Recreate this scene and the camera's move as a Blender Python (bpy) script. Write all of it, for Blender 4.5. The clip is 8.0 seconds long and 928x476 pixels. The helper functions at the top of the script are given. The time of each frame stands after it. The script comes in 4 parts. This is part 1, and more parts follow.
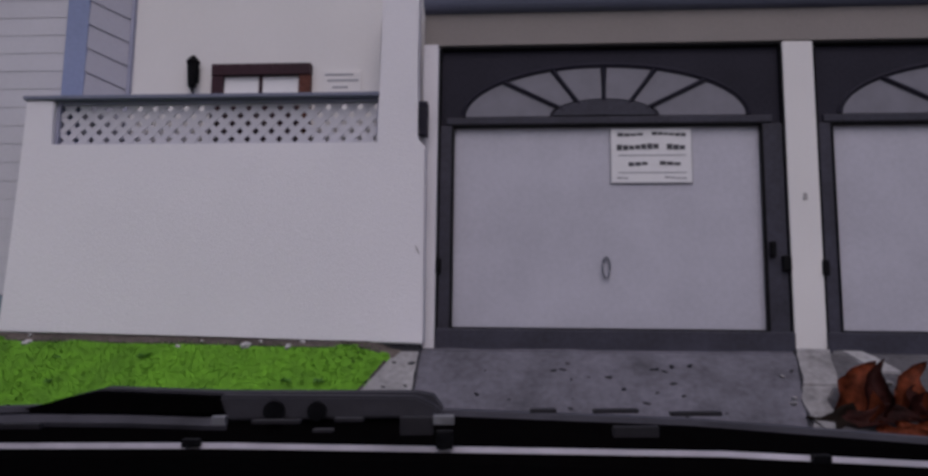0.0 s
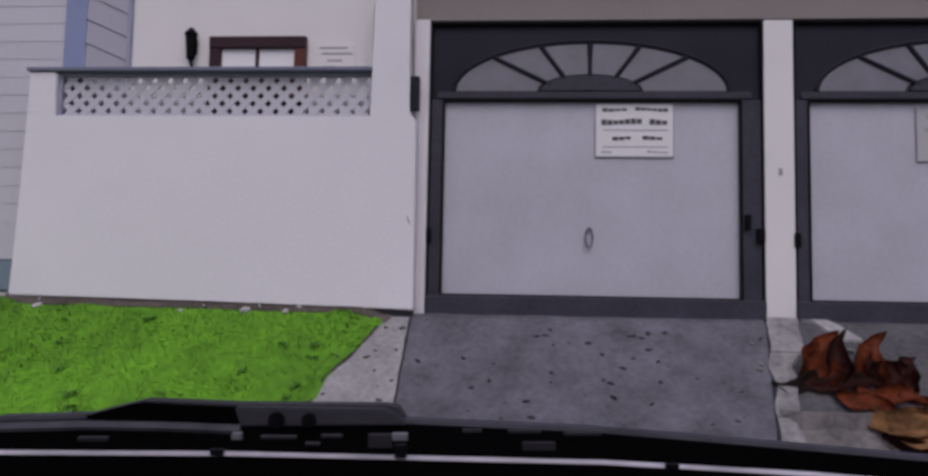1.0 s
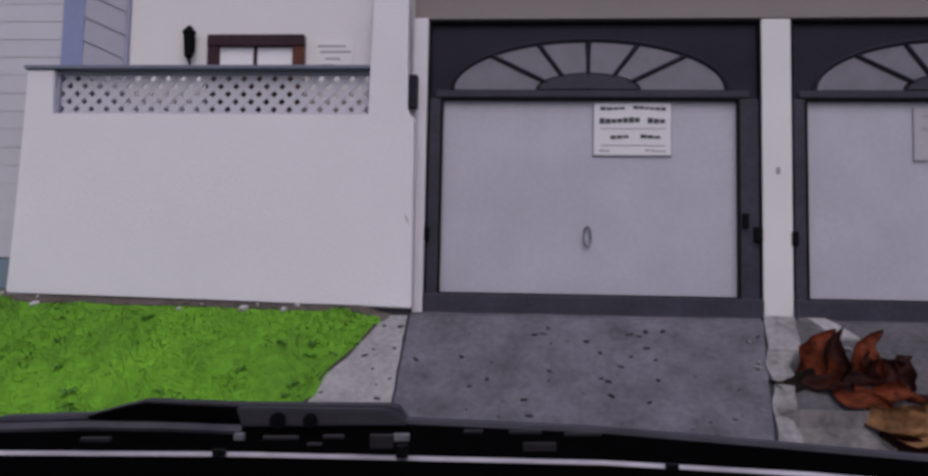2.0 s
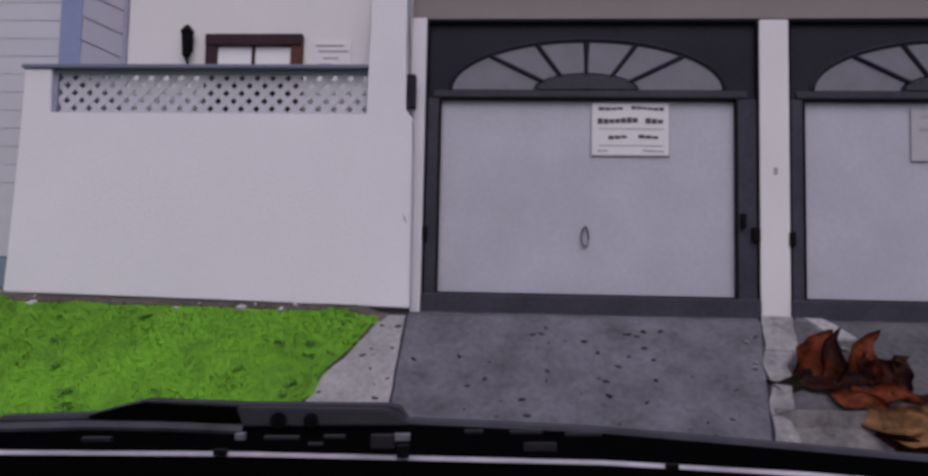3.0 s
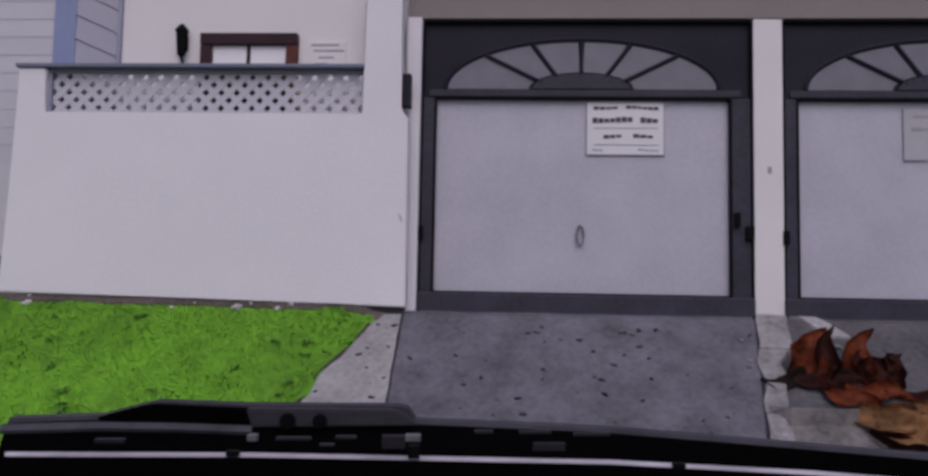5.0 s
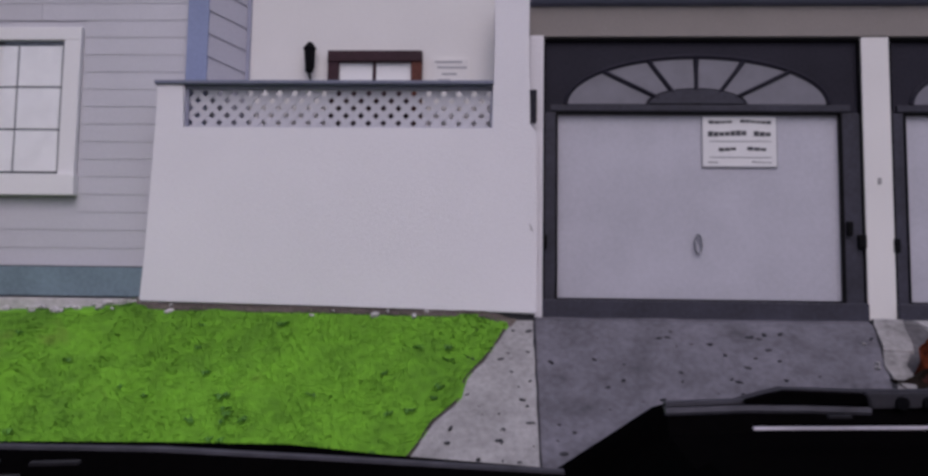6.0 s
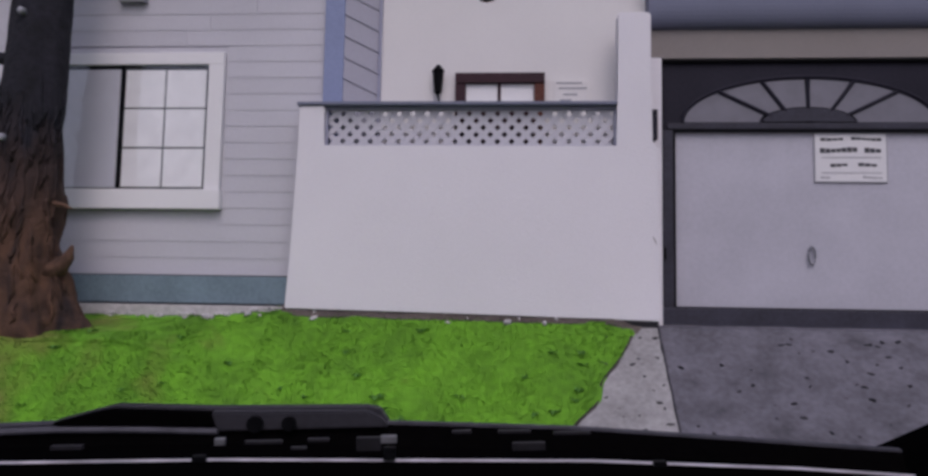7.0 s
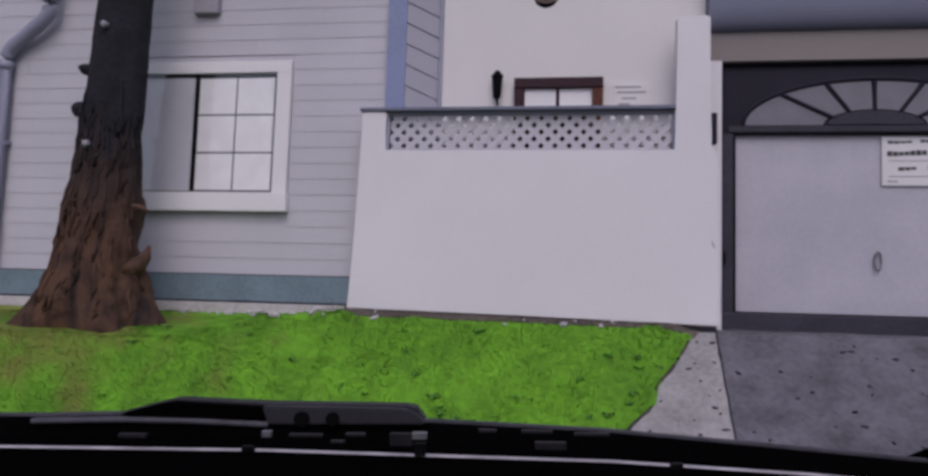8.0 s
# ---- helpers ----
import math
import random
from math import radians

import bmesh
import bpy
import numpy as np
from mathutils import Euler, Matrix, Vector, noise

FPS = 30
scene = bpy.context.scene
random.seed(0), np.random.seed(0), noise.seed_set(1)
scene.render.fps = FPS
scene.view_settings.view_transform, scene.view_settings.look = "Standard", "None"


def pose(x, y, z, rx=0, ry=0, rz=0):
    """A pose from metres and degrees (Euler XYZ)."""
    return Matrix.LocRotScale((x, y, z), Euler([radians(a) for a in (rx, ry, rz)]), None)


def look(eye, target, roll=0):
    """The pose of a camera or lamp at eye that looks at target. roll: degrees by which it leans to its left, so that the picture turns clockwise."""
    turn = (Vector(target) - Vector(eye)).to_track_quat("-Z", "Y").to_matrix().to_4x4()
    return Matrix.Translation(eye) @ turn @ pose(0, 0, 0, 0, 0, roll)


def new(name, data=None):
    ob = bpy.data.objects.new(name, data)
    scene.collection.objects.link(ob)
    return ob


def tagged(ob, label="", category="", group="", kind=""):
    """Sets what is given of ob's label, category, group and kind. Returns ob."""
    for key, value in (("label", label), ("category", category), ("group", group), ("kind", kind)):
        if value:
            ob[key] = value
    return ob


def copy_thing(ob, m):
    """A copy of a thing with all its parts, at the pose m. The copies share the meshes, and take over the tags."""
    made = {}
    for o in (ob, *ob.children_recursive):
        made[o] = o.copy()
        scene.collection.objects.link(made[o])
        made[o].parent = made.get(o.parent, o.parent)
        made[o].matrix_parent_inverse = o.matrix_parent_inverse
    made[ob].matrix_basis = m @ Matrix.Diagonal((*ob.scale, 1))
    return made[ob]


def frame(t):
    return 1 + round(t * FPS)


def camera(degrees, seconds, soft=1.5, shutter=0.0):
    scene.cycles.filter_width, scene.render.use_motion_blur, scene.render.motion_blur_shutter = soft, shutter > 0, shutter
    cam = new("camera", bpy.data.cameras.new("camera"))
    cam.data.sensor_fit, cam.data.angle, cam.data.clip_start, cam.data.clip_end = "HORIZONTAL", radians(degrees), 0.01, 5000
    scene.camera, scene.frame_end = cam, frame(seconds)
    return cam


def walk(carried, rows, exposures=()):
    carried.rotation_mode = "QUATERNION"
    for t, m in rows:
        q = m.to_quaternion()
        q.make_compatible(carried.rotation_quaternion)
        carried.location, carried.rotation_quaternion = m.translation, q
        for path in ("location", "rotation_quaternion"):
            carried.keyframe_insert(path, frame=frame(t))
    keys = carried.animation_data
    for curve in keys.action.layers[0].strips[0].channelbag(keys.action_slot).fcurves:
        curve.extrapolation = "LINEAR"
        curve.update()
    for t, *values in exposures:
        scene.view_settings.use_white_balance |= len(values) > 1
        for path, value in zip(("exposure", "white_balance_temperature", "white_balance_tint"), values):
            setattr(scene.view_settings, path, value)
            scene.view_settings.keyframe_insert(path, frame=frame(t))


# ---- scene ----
cam = camera(60.0, 8.0, soft=3.0)
PATH = [
    (0, (0.643, -5.748, -0.129), (0.491, -3.773, 0.149), 0.7),
    (0.5, (0.675, -5.868, -0.076), (0.534, -3.884, 0.131), 0.5),
    (0.7, (0.706, -5.978, -0.037), (0.563, -3.991, 0.136), 0.95),
    (1, (0.717, -6.018, -0.023), (0.574, -4.029, 0.136), 1.1),
    (1.5, (0.715, -6.021, -0.02), (0.575, -4.032, 0.135), 1.1),
    (3, (0.708, -6.026, -0.018), (0.578, -4.036, 0.135), 1.2),
    (3.5, (0.704, -6.028, -0.025), (0.581, -4.039, 0.139), 1.2),
    (4, (0.688, -6.03, -0.018), (0.591, -4.038, 0.135), 1.0),
    (4.2, (0.679, -6.035, -0.014), (0.596, -4.042, 0.135), 0.9),
    (4.8, (0.680, -6.037, -0.014), (0.595, -4.044, 0.135), 0.9),
    (5.3, (0.700, -6.077, -0.013), (0.535, -4.090, 0.139), 1.3),
    (5.5, (0.500, -6.140, -0.012), (0.337, -4.153, 0.143), 1.1),
    (6, (-0.344, -6.336, -0.037), (-0.431, -4.345, 0.132), 0.8),
    (6.5, (-0.920, -6.557, -0.061), (-1.013, -4.568, 0.127), 0.8),
    (7, (-1.154, -6.752, -0.058), (-1.300, -4.767, 0.132), 1.0),
    (7.5, (-1.074, -6.776, -0.054), (-1.349, -4.804, 0.137), 1.5),
    (8, (-1.056, -6.862, -0.041), (-1.370, -4.896, 0.144), 1.8),
]
EXPOSURES = [(0, -0.73, 5920, 21), (0.5, -0.54, 5920, 21), (1.0, -0.42, 5940, 21), (5.5, -0.39, 5910, 23), (8.0, -0.34, 5940, 22)]
walk(cam, [(t, look(eye, target, roll)) for t, eye, target, roll in PATH], EXPOSURES)


# ---- world and light ----
world = bpy.data.worlds.new("world")
scene.world = world
world.use_nodes = True
wn = world.node_tree.nodes
sky = wn.new("ShaderNodeTexSky")
sky.sky_type = "NISHITA"
sky.sun_disc = False
sky.sun_elevation = radians(48)
sky.sun_rotation = radians(171)
sky.air_density, sky.dust_density, sky.ozone_density = 1.0, 4.0, 1.0
world.node_tree.links.new(sky.outputs["Color"], wn["Background"].inputs["Color"])
wn["Background"].inputs["Strength"].default_value = 0.115
sun_data = bpy.data.lights.new("sun", "SUN")
sun_data.energy, sun_data.angle, sun_data.color = 0.8, radians(60), (1.0, 0.97, 0.93)
sun = new("sun", sun_data)
sun.matrix_world = look((1.5, -10, 12), (0, 0, 0))


# ---- materials ----
def material(name, colour, rough=0.8, metal=0.0, vary=0.12, grain=40.0, bump=0.15, blotch=1.2, tint=None, spec=0.5,
             coat=0.0, island=0.0):
    """A surface with two scales of variation and a fine relief."""
    mat = bpy.data.materials.new(name)
    mat.use_nodes = True
    nt = mat.node_tree
    b = nt.nodes["Principled BSDF"]
    b.inputs["Roughness"].default_value = rough
    b.inputs["Metallic"].default_value = metal
    b.inputs["Specular IOR Level"].default_value = spec
    b.inputs["Coat Weight"].default_value = coat
    co = nt.nodes.new("ShaderNodeNewGeometry")
    big = nt.nodes.new("ShaderNodeTexNoise")
    big.inputs["Scale"].default_value = blotch
    big.inputs["Detail"].default_value = 5
    small = nt.nodes.new("ShaderNodeTexNoise")
    small.inputs["Scale"].default_value = grain
    small.inputs["Detail"].default_value = 4
    for n in (big, small):
        nt.links.new(co.outputs["Position"], n.inputs["Vector"])
    add = nt.nodes.new("ShaderNodeMath")
    add.operation = "MULTIPLY_ADD"
    add.inputs[1].default_value = 0.6
    nt.links.new(big.outputs["Fac"], add.inputs[0])
    half = nt.nodes.new("ShaderNodeMath")
    half.operation = "MULTIPLY"
    half.inputs[1].default_value = 0.4
    nt.links.new(small.outputs["Fac"], half.inputs[0])
    nt.links.new(half.outputs[0], add.inputs[2])
    fac = add.outputs[0]
    if island:
        oi = nt.nodes.new("ShaderNodeObjectInfo")
        more = nt.nodes.new("ShaderNodeMath")
        more.operation = "MULTIPLY_ADD"
        more.inputs[1].default_value = island
        nt.links.new(oi.outputs["Random"], more.inputs[0])
        nt.links.new(fac, more.inputs[2])
        fac = more.outputs[0]
    ramp = nt.nodes.new("ShaderNodeValToRGB")
    lo = [max(0, c * (1 - 2.2 * vary)) for c in colour]
    hi = [min(1, c * (1 + 2.2 * vary)) for c in (tint or colour)]
    ramp.color_ramp.elements[0].position, ramp.color_ramp.elements[0].color = 0.25, (*lo, 1)
    ramp.color_ramp.elements[1].position, ramp.color_ramp.elements[1].color = 0.75 + island, (*hi, 1)
    nt.links.new(fac, ramp.inputs["Fac"])
    nt.links.new(ramp.outputs["Color"], b.inputs["Base Color"])
    if bump:
        bp = nt.nodes.new("ShaderNodeBump")
        bp.inputs["Strength"].default_value = bump
        bp.inputs["Distance"].default_value = 0.02
        nt.links.new(small.outputs["Fac"], bp.inputs["Height"])
        nt.links.new(bp.outputs["Normal"], b.inputs["Normal"])
    return mat


STUCCO = material("white_stucco", (0.74, 0.72, 0.75), 0.9, vary=0.03, grain=90, bump=0.25, blotch=0.9)
CREAM = material("cream_paint", (0.72, 0.70, 0.69), 0.85, vary=0.03, grain=70, bump=0.12)
# beige darkened far below the pillar's paint to hold the overhang's shade
SHADEDBEIGE = material("shaded_beige_stucco", (0.238, 0.214, 0.201), 0.9, vary=0.06, grain=80, bump=0.2)
BLUEGREY = material("blue_grey_boards", (0.165, 0.177, 0.245), 0.8, vary=0.06, grain=60)
SIDING = material("pale_grey_siding", (0.53, 0.522, 0.565), 0.75, vary=0.05, grain=50, bump=0.1, island=0.12)
SPLAY = material("grey_lilac_boards", (0.36, 0.355, 0.415), 0.75, vary=0.06, grain=50, bump=0.1, island=0.1)
PIPE = material("lavender_grey_paint", (0.30, 0.305, 0.40), 0.6, vary=0.07, grain=40)
BOXGREY = material("faded_grey_metal", (0.36, 0.345, 0.39), 0.6, vary=0.1, grain=30)
CORNER = material("blue_paint", (0.22, 0.26, 0.42), 0.6, vary=0.08, grain=50)
TRIM = material("white_trim", (0.78, 0.77, 0.78), 0.6, vary=0.03, grain=60)
TEAL = material("teal_base", (0.15, 0.21, 0.25), 0.75, vary=0.15, grain=30, blotch=3)
FOOTING = material("pale_footing", (0.48, 0.46, 0.46), 0.9, vary=0.18, grain=20, bump=0.4)
SLATE = material("slate_paint", (0.033, 0.032, 0.047), 0.6, vary=0.25, grain=30, bump=0.1, blotch=3, spec=0.3)
CHARCOAL = material("charcoal_paint", (0.0200, 0.0187, 0.0285), 0.6, vary=0.2, grain=40, bump=0.08, spec=0.12)
DOOR = material("lilac_grey_paint", (0.435, 0.427, 0.485), 0.5, vary=0.06, grain=30, bump=0.05, blotch=2.2)
PANE = material("frosted_pane", (0.152, 0.148, 0.178), 0.5, vary=0.1, grain=10, bump=0.03, blotch=4)
WINGLASS = material("curtained_glass", (0.88, 0.86, 0.87), 0.4, vary=0.05, grain=14, bump=0.02, blotch=5)
GLASS = material("clear_glass", (0.97, 0.98, 0.98), 0.03, vary=0.0, grain=3, bump=0.02)
GLASS.node_tree.nodes["Principled BSDF"].inputs["Transmission Weight"].default_value = 1.0
BLIND = material("grey_blind", (0.62, 0.615, 0.67), 0.6, vary=0.06, grain=18, bump=0.05)
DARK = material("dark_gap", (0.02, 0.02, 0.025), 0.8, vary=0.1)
MAROON = material("maroon_wood", (0.034, 0.012, 0.018), 0.5, vary=0.25, grain=30, spec=0.2)
FADED = material("faded_brown_metal", (0.20, 0.14, 0.13), 0.7, vary=0.3, grain=20, bump=0.2)
REDWOOD = material("red_brown_wood", (0.11, 0.036, 0.024), 0.6, vary=0.3, grain=30, spec=0.2)
SIGN = material("white_board", (0.70, 0.69, 0.70), 0.5, vary=0.03, grain=30, bump=0.03)
INK = material("dark_ink", (0.05, 0.05, 0.06), 0.6, vary=0.1, bump=0)
FAINT = material("grey_ink", (0.30, 0.30, 0.33), 0.6, vary=0.1, bump=0)
BLACK = material("black_metal", (0.003, 0.003, 0.004), 0.5, vary=0.2, grain=60, spec=0.08)
STEEL = material("dull_steel", (0.24, 0.24, 0.26), 0.4, metal=0.7, vary=0.1)
ASPHALT = material("asphalt", (0.055, 0.053, 0.057), 0.9, vary=0.25, grain=60, bump=0.5, blotch=1.5)
DRIVE = material("dark_concrete", (0.106, 0.101, 0.121), 0.75, vary=0.30, grain=22, bump=0.6, blotch=4.0)
CONCRETE = material("pale_concrete", (0.30, 0.29, 0.29), 0.9, vary=0.2, grain=24, bump=0.5, blotch=3)
MIDCONC = material("grey_concrete", (0.080, 0.075, 0.081), 0.9, vary=0.28, grain=24, bump=0.5, blotch=3)
PATCHED = material("worn_concrete", (0.150, 0.138, 0.135), 0.9, vary=0.35, grain=20, bump=0.5, blotch=4)
KERB = material("kerb_stone", (0.235, 0.225, 0.225), 0.9, vary=0.28, grain=20, bump=0.6, blotch=5)
SOIL = material("soil", (0.10, 0.082, 0.072), 0.95, vary=0.38, grain=30, bump=0.6)
SHADESOIL = material("shaded_soil", (0.045, 0.038, 0.030), 0.95, vary=0.4, grain=30, bump=0.6)
TURF = material("turf", (0.088, 0.245, 0.008), 0.9, vary=0.2, grain=12, bump=0.15, blotch=2.0, tint=(0.130, 0.34, 0.011))
BLADE = material("grass_blades", (0.088, 0.250, 0.008), 0.8, vary=0.24, grain=7, bump=0, blotch=1.6, tint=(0.132, 0.33, 0.011))
for grass in (BLADE, TURF):
    nt = grass.node_tree
    geo, split = nt.nodes.new("ShaderNodeNewGeometry"), nt.nodes.new("ShaderNodeSeparateXYZ")
    nt.links.new(geo.outputs["Position"], split.inputs[0])
    patch = nt.nodes.new("ShaderNodeTexNoise")
    patch.inputs["Scale"].default_value, patch.inputs["Detail"].default_value = 1.9, 3
    nt.links.new(geo.outputs["Position"], patch.inputs["Vector"])
    side = nt.nodes.new("ShaderNodeMapRange")
    side.inputs["From Min"].default_value, side.inputs["From Max"].default_value = -2.6, -5.2
    side.inputs["To Min"].default_value, side.inputs["To Max"].default_value = -0.22, 0.10
    nt.links.new(split.outputs["X"], side.inputs["Value"])
    both = nt.nodes.new("ShaderNodeMath")
    both.operation = "ADD"
    nt.links.new(patch.outputs["Fac"], both.inputs[0])
    nt.links.new(side.outputs["Result"], both.inputs[1])
    worn = nt.nodes.new("ShaderNodeMapRange")
    worn.inputs["From Min"].default_value, worn.inputs["From Max"].default_value = 0.46, 0.66
    worn.inputs["To Max"].default_value = 0.75
    nt.links.new(both.outputs[0], worn.inputs["Value"])
    tone = nt.nodes.new("ShaderNodeMix")
    tone.data_type = "RGBA"
    tone.inputs["B"].default_value = (0.17, 0.155, 0.035, 1)
    shade = nt.nodes["Principled BSDF"].inputs["Base Color"]
    nt.links.new(shade.links[0].from_socket, tone.inputs["A"])
    nt.links.new(worn.outputs["Result"], tone.inputs["Factor"])
    nt.links.new(tone.outputs["Result"], shade)
BARK = material("dark_bark", (0.035, 0.028, 0.03), 0.95, vary=0.35, grain=18, bump=1.0, blotch=5)
FIBRE = material("brown_bark", (0.085, 0.045, 0.028), 0.95, vary=0.4, grain=16, bump=1.0, blotch=4)
TRUNK = material("trunk_bark", (0.011, 0.0105, 0.016), 0.95, vary=0.35, grain=18, bump=1.0, blotch=5)
nt = TRUNK.node_tree
geo, split = nt.nodes.new("ShaderNodeNewGeometry"), nt.nodes.new("ShaderNodeSeparateXYZ")
nt.links.new(geo.outputs["Position"], split.inputs[0])
ragged = nt.nodes.new("ShaderNodeTexNoise")
ragged.inputs["Scale"].default_value = 6.0
ragged.inputs["Detail"].default_value = 5
long = nt.nodes.new("ShaderNodeVectorMath")
long.operation = "MULTIPLY"
long.inputs[1].default_value = (1.3, 1.3, 0.4)
nt.links.new(geo.outputs["Position"], long.inputs[0])
nt.links.new(long.outputs[0], ragged.inputs["Vector"])
high = nt.nodes.new("ShaderNodeMath")
high.operation = "MULTIPLY_ADD"
high.inputs[1].default_value = 1.5
nt.links.new(ragged.outputs["Fac"], high.inputs[0])
nt.links.new(split.outputs["Z"], high.inputs[2])
edge = nt.nodes.new("ShaderNodeMapRange")
edge.inputs["From Min"].default_value, edge.inputs["From Max"].default_value = 1.2, 2.2
nt.links.new(high.outputs[0], edge.inputs["Value"])
tone = nt.nodes.new("ShaderNodeMix")
tone.data_type = "RGBA"
old = nt.nodes["Principled BSDF"].inputs["Base Color"].links[0].from_socket
streak = nt.nodes.new("ShaderNodeValToRGB")
streak.color_ramp.elements[0].position, streak.color_ramp.elements[0].color = 0.32, (0.018, 0.011, 0.011, 1)
streak.color_ramp.elements[1].position, streak.color_ramp.elements[1].color = 0.66, (0.125, 0.062, 0.034, 1)
nt.links.new(ragged.outputs["Fac"], streak.inputs["Fac"])
nt.links.new(edge.outputs["Result"], tone.inputs["Factor"])
nt.links.new(streak.outputs["Color"], tone.inputs["A"])
nt.links.new(old, tone.inputs["B"])
nt.links.new(tone.outputs["Result"], nt.nodes["Principled BSDF"].inputs["Base Color"])
WEED = material("weed_leaves", (0.06, 0.19, 0.012), 0.7, vary=0.3, grain=9, bump=0)
LEAF = material("green_leaves", (0.05, 0.09, 0.025), 0.6, vary=0.3, grain=6, bump=0)
RUST = material("rust_leaf", (0.15, 0.032, 0.017), 0.6, vary=0.42, grain=26, bump=0.4, blotch=8, tint=(0.25, 0.06, 0.024), spec=0.15)
OLIVE = material("dark_olive_leaf", (0.022, 0.014, 0.010), 0.7, vary=0.4, grain=26, bump=0.4, blotch=8, spec=0.15)
SIGNGREY = material("weathered_board", (0.40, 0.39, 0.41), 0.6, vary=0.06, grain=30, bump=0.03)
RUSTDARK = material("dark_rust_leaf", (0.052, 0.015, 0.012), 0.6, vary=0.42, grain=26, bump=0.4, blotch=8, spec=0.15)
TAN = material("tan_dry_leaf", (0.30, 0.14, 0.055), 0.75, vary=0.45, grain=24, bump=0.5, blotch=7, tint=(0.36, 0.19, 0.085), spec=0.15)
COWL = material("black_plastic", (0.002, 0.0018, 0.002), 0.6, vary=0.2, grain=60, bump=0.1, spec=0.0)
COWLGREY = material("dark_grey_rubber", (0.034, 0.0325, 0.039), 0.55, vary=0.15, grain=60, bump=0.1, spec=0.15)
SEAL = material("grey_rubber_seal", (0.062, 0.060, 0.073), 0.6, vary=0.25, grain=20, bump=0.1, spec=0.2, blotch=5)
DIMGREY = material("faint_grey_plastic", (0.016, 0.015, 0.018), 0.5, vary=0.3, grain=40, bump=0, spec=0.2)
CHROME = material("pale_trim_strip", (0.54, 0.51, 0.57), 0.4, vary=0.25, grain=12, bump=0, blotch=6)
ROOFING = material("roof_shingle", (0.09, 0.085, 0.09), 0.9, vary=0.2, grain=30, bump=0.5)


# ---- mesh helpers ----
def finish(name, bm, mats, smooth=False):
    me = bpy.data.meshes.new(name)
    bmesh.ops.recalc_face_normals(bm, faces=bm.faces)
    bm.to_mesh(me)
    bm.free()
    for m in (mats if isinstance(mats, (list, tuple)) else [mats]):
        me.materials.append(m)
    if smooth:
        for p in me.polygons:
            p.use_smooth = True
    return me


def part(name, bm, mat, parent=None, label="", smooth=False):
    ob = new(name, finish(name, bm, mat, smooth))
    if parent:
        ob.parent = parent
    if label:
        ob["label"] = label
    return ob


def thing(name, label, category, group="", kind="", at=(0, 0, 0)):
    ob = new(name)
    ob.empty_display_size = 0.1
    ob.matrix_world = Matrix.Translation(at)
    return tagged(ob, label, category, group, kind)


def box(bm, x0, x1, y0, y1, z0, z1, bevel=0.0):
    """A box into bm, its edges rounded by bevel."""
    r = bmesh.ops.create_cube(bm, size=1.0)
    vs = r["verts"]
    for v in vs:
        v.co = Vector((x0 + (v.co.x + 0.5) * (x1 - x0), y0 + (v.co.y + 0.5) * (y1 - y0), z0 + (v.co.z + 0.5) * (z1 - z0)))
    if bevel:
        es = list({e for v in vs for e in v.link_edges})
        bmesh.ops.bevel(bm, geom=es, offset=bevel, segments=2, affect="EDGES", profile=0.7)
    return bm


def slab(bm, outline, y0, y1):
    """A plate between y0 and y1 with an outline of (x, z) points."""
    a = [bm.verts.new((x, y0, z)) for x, z in outline]
    b = [bm.verts.new((x, y1, z)) for x, z in outline]
    bm.faces.new(a)
    bm.faces.new(b[::-1])
    n = len(a)
    for i in range(n):
        bm.faces.new((a[i], a[(i + 1) % n], b[(i + 1) % n], b[i]))
    return bm


def tube(bm, points, radii, sides=8, caps=True):
    """A round bar along points with a radius at each."""
    rings = []
    for i, p in enumerate(points):
        p = Vector(p)
        d = (Vector(points[min(i + 1, len(points) - 1)]) - Vector(points[max(i - 1, 0)])).normalized()
        u = d.cross(Vector((0, 0, 1)))
        if u.length < 0.1:
            u = d.cross(Vector((1, 0, 0)))
        u.normalize()
        w = d.cross(u)
        r = radii[i] if isinstance(radii, (list, tuple)) else radii
        rings.append([bm.verts.new(p + r * (math.cos(a) * u + math.sin(a) * w))
                      for a in (2 * math.pi * k / sides for k in range(sides))])
    for a, b in zip(rings, rings[1:]):
        for k in range(sides):
            bm.faces.new((a[k], a[(k + 1) % sides], b[(k + 1) % sides], b[k]))
    if caps:
        bm.faces.new(rings[0][::-1])
        bm.faces.new(rings[-1])
    return bm


def wobble(x, y, z, s=1.0):
    return noise.noise(Vector((x * s, y * s, z * s)))


# ---- ground ----
def foot(x):
    """Height of the ground at the foot of the house."""
    return -0.125 if x < -3.2 else max(-0.125, -0.10 - 0.012 * (x + 3.1))


def bank(x, y):
    """Height of the ground: level by the house, a steep bank, then the road."""
    z0 = foot(x)
    if y > -0.2:
        return z0
    if y > -1.45:
        steep = SLOPE * (y + 0.2)
        level = 0.24 * (y + 0.2) if y > -1.0 else -0.192 + 1.796 * (y + 1.0)
        k = min(1.0, max(0.0, (-2.9 - x) / 1.3))
        k = k * k * (3 - 2 * k)
        near = min(1.0, max(0.0, (y + 0.62) / 0.34)) * min(1.0, max(0.0, (-0.22 - x) / 0.25)) * (1 - k)
        return z0 + steep + (level - steep) * k + 0.072 * near * near * (3 - 2 * near)
    low = z0 - SLOPE * 1.25
    k = min(1.0, (-1.45 - y) / 0.9)
    return low + (ROAD - low) * (1 - (1 - k) ** 2)


SLOPE, ROAD = 0.8, -1.32


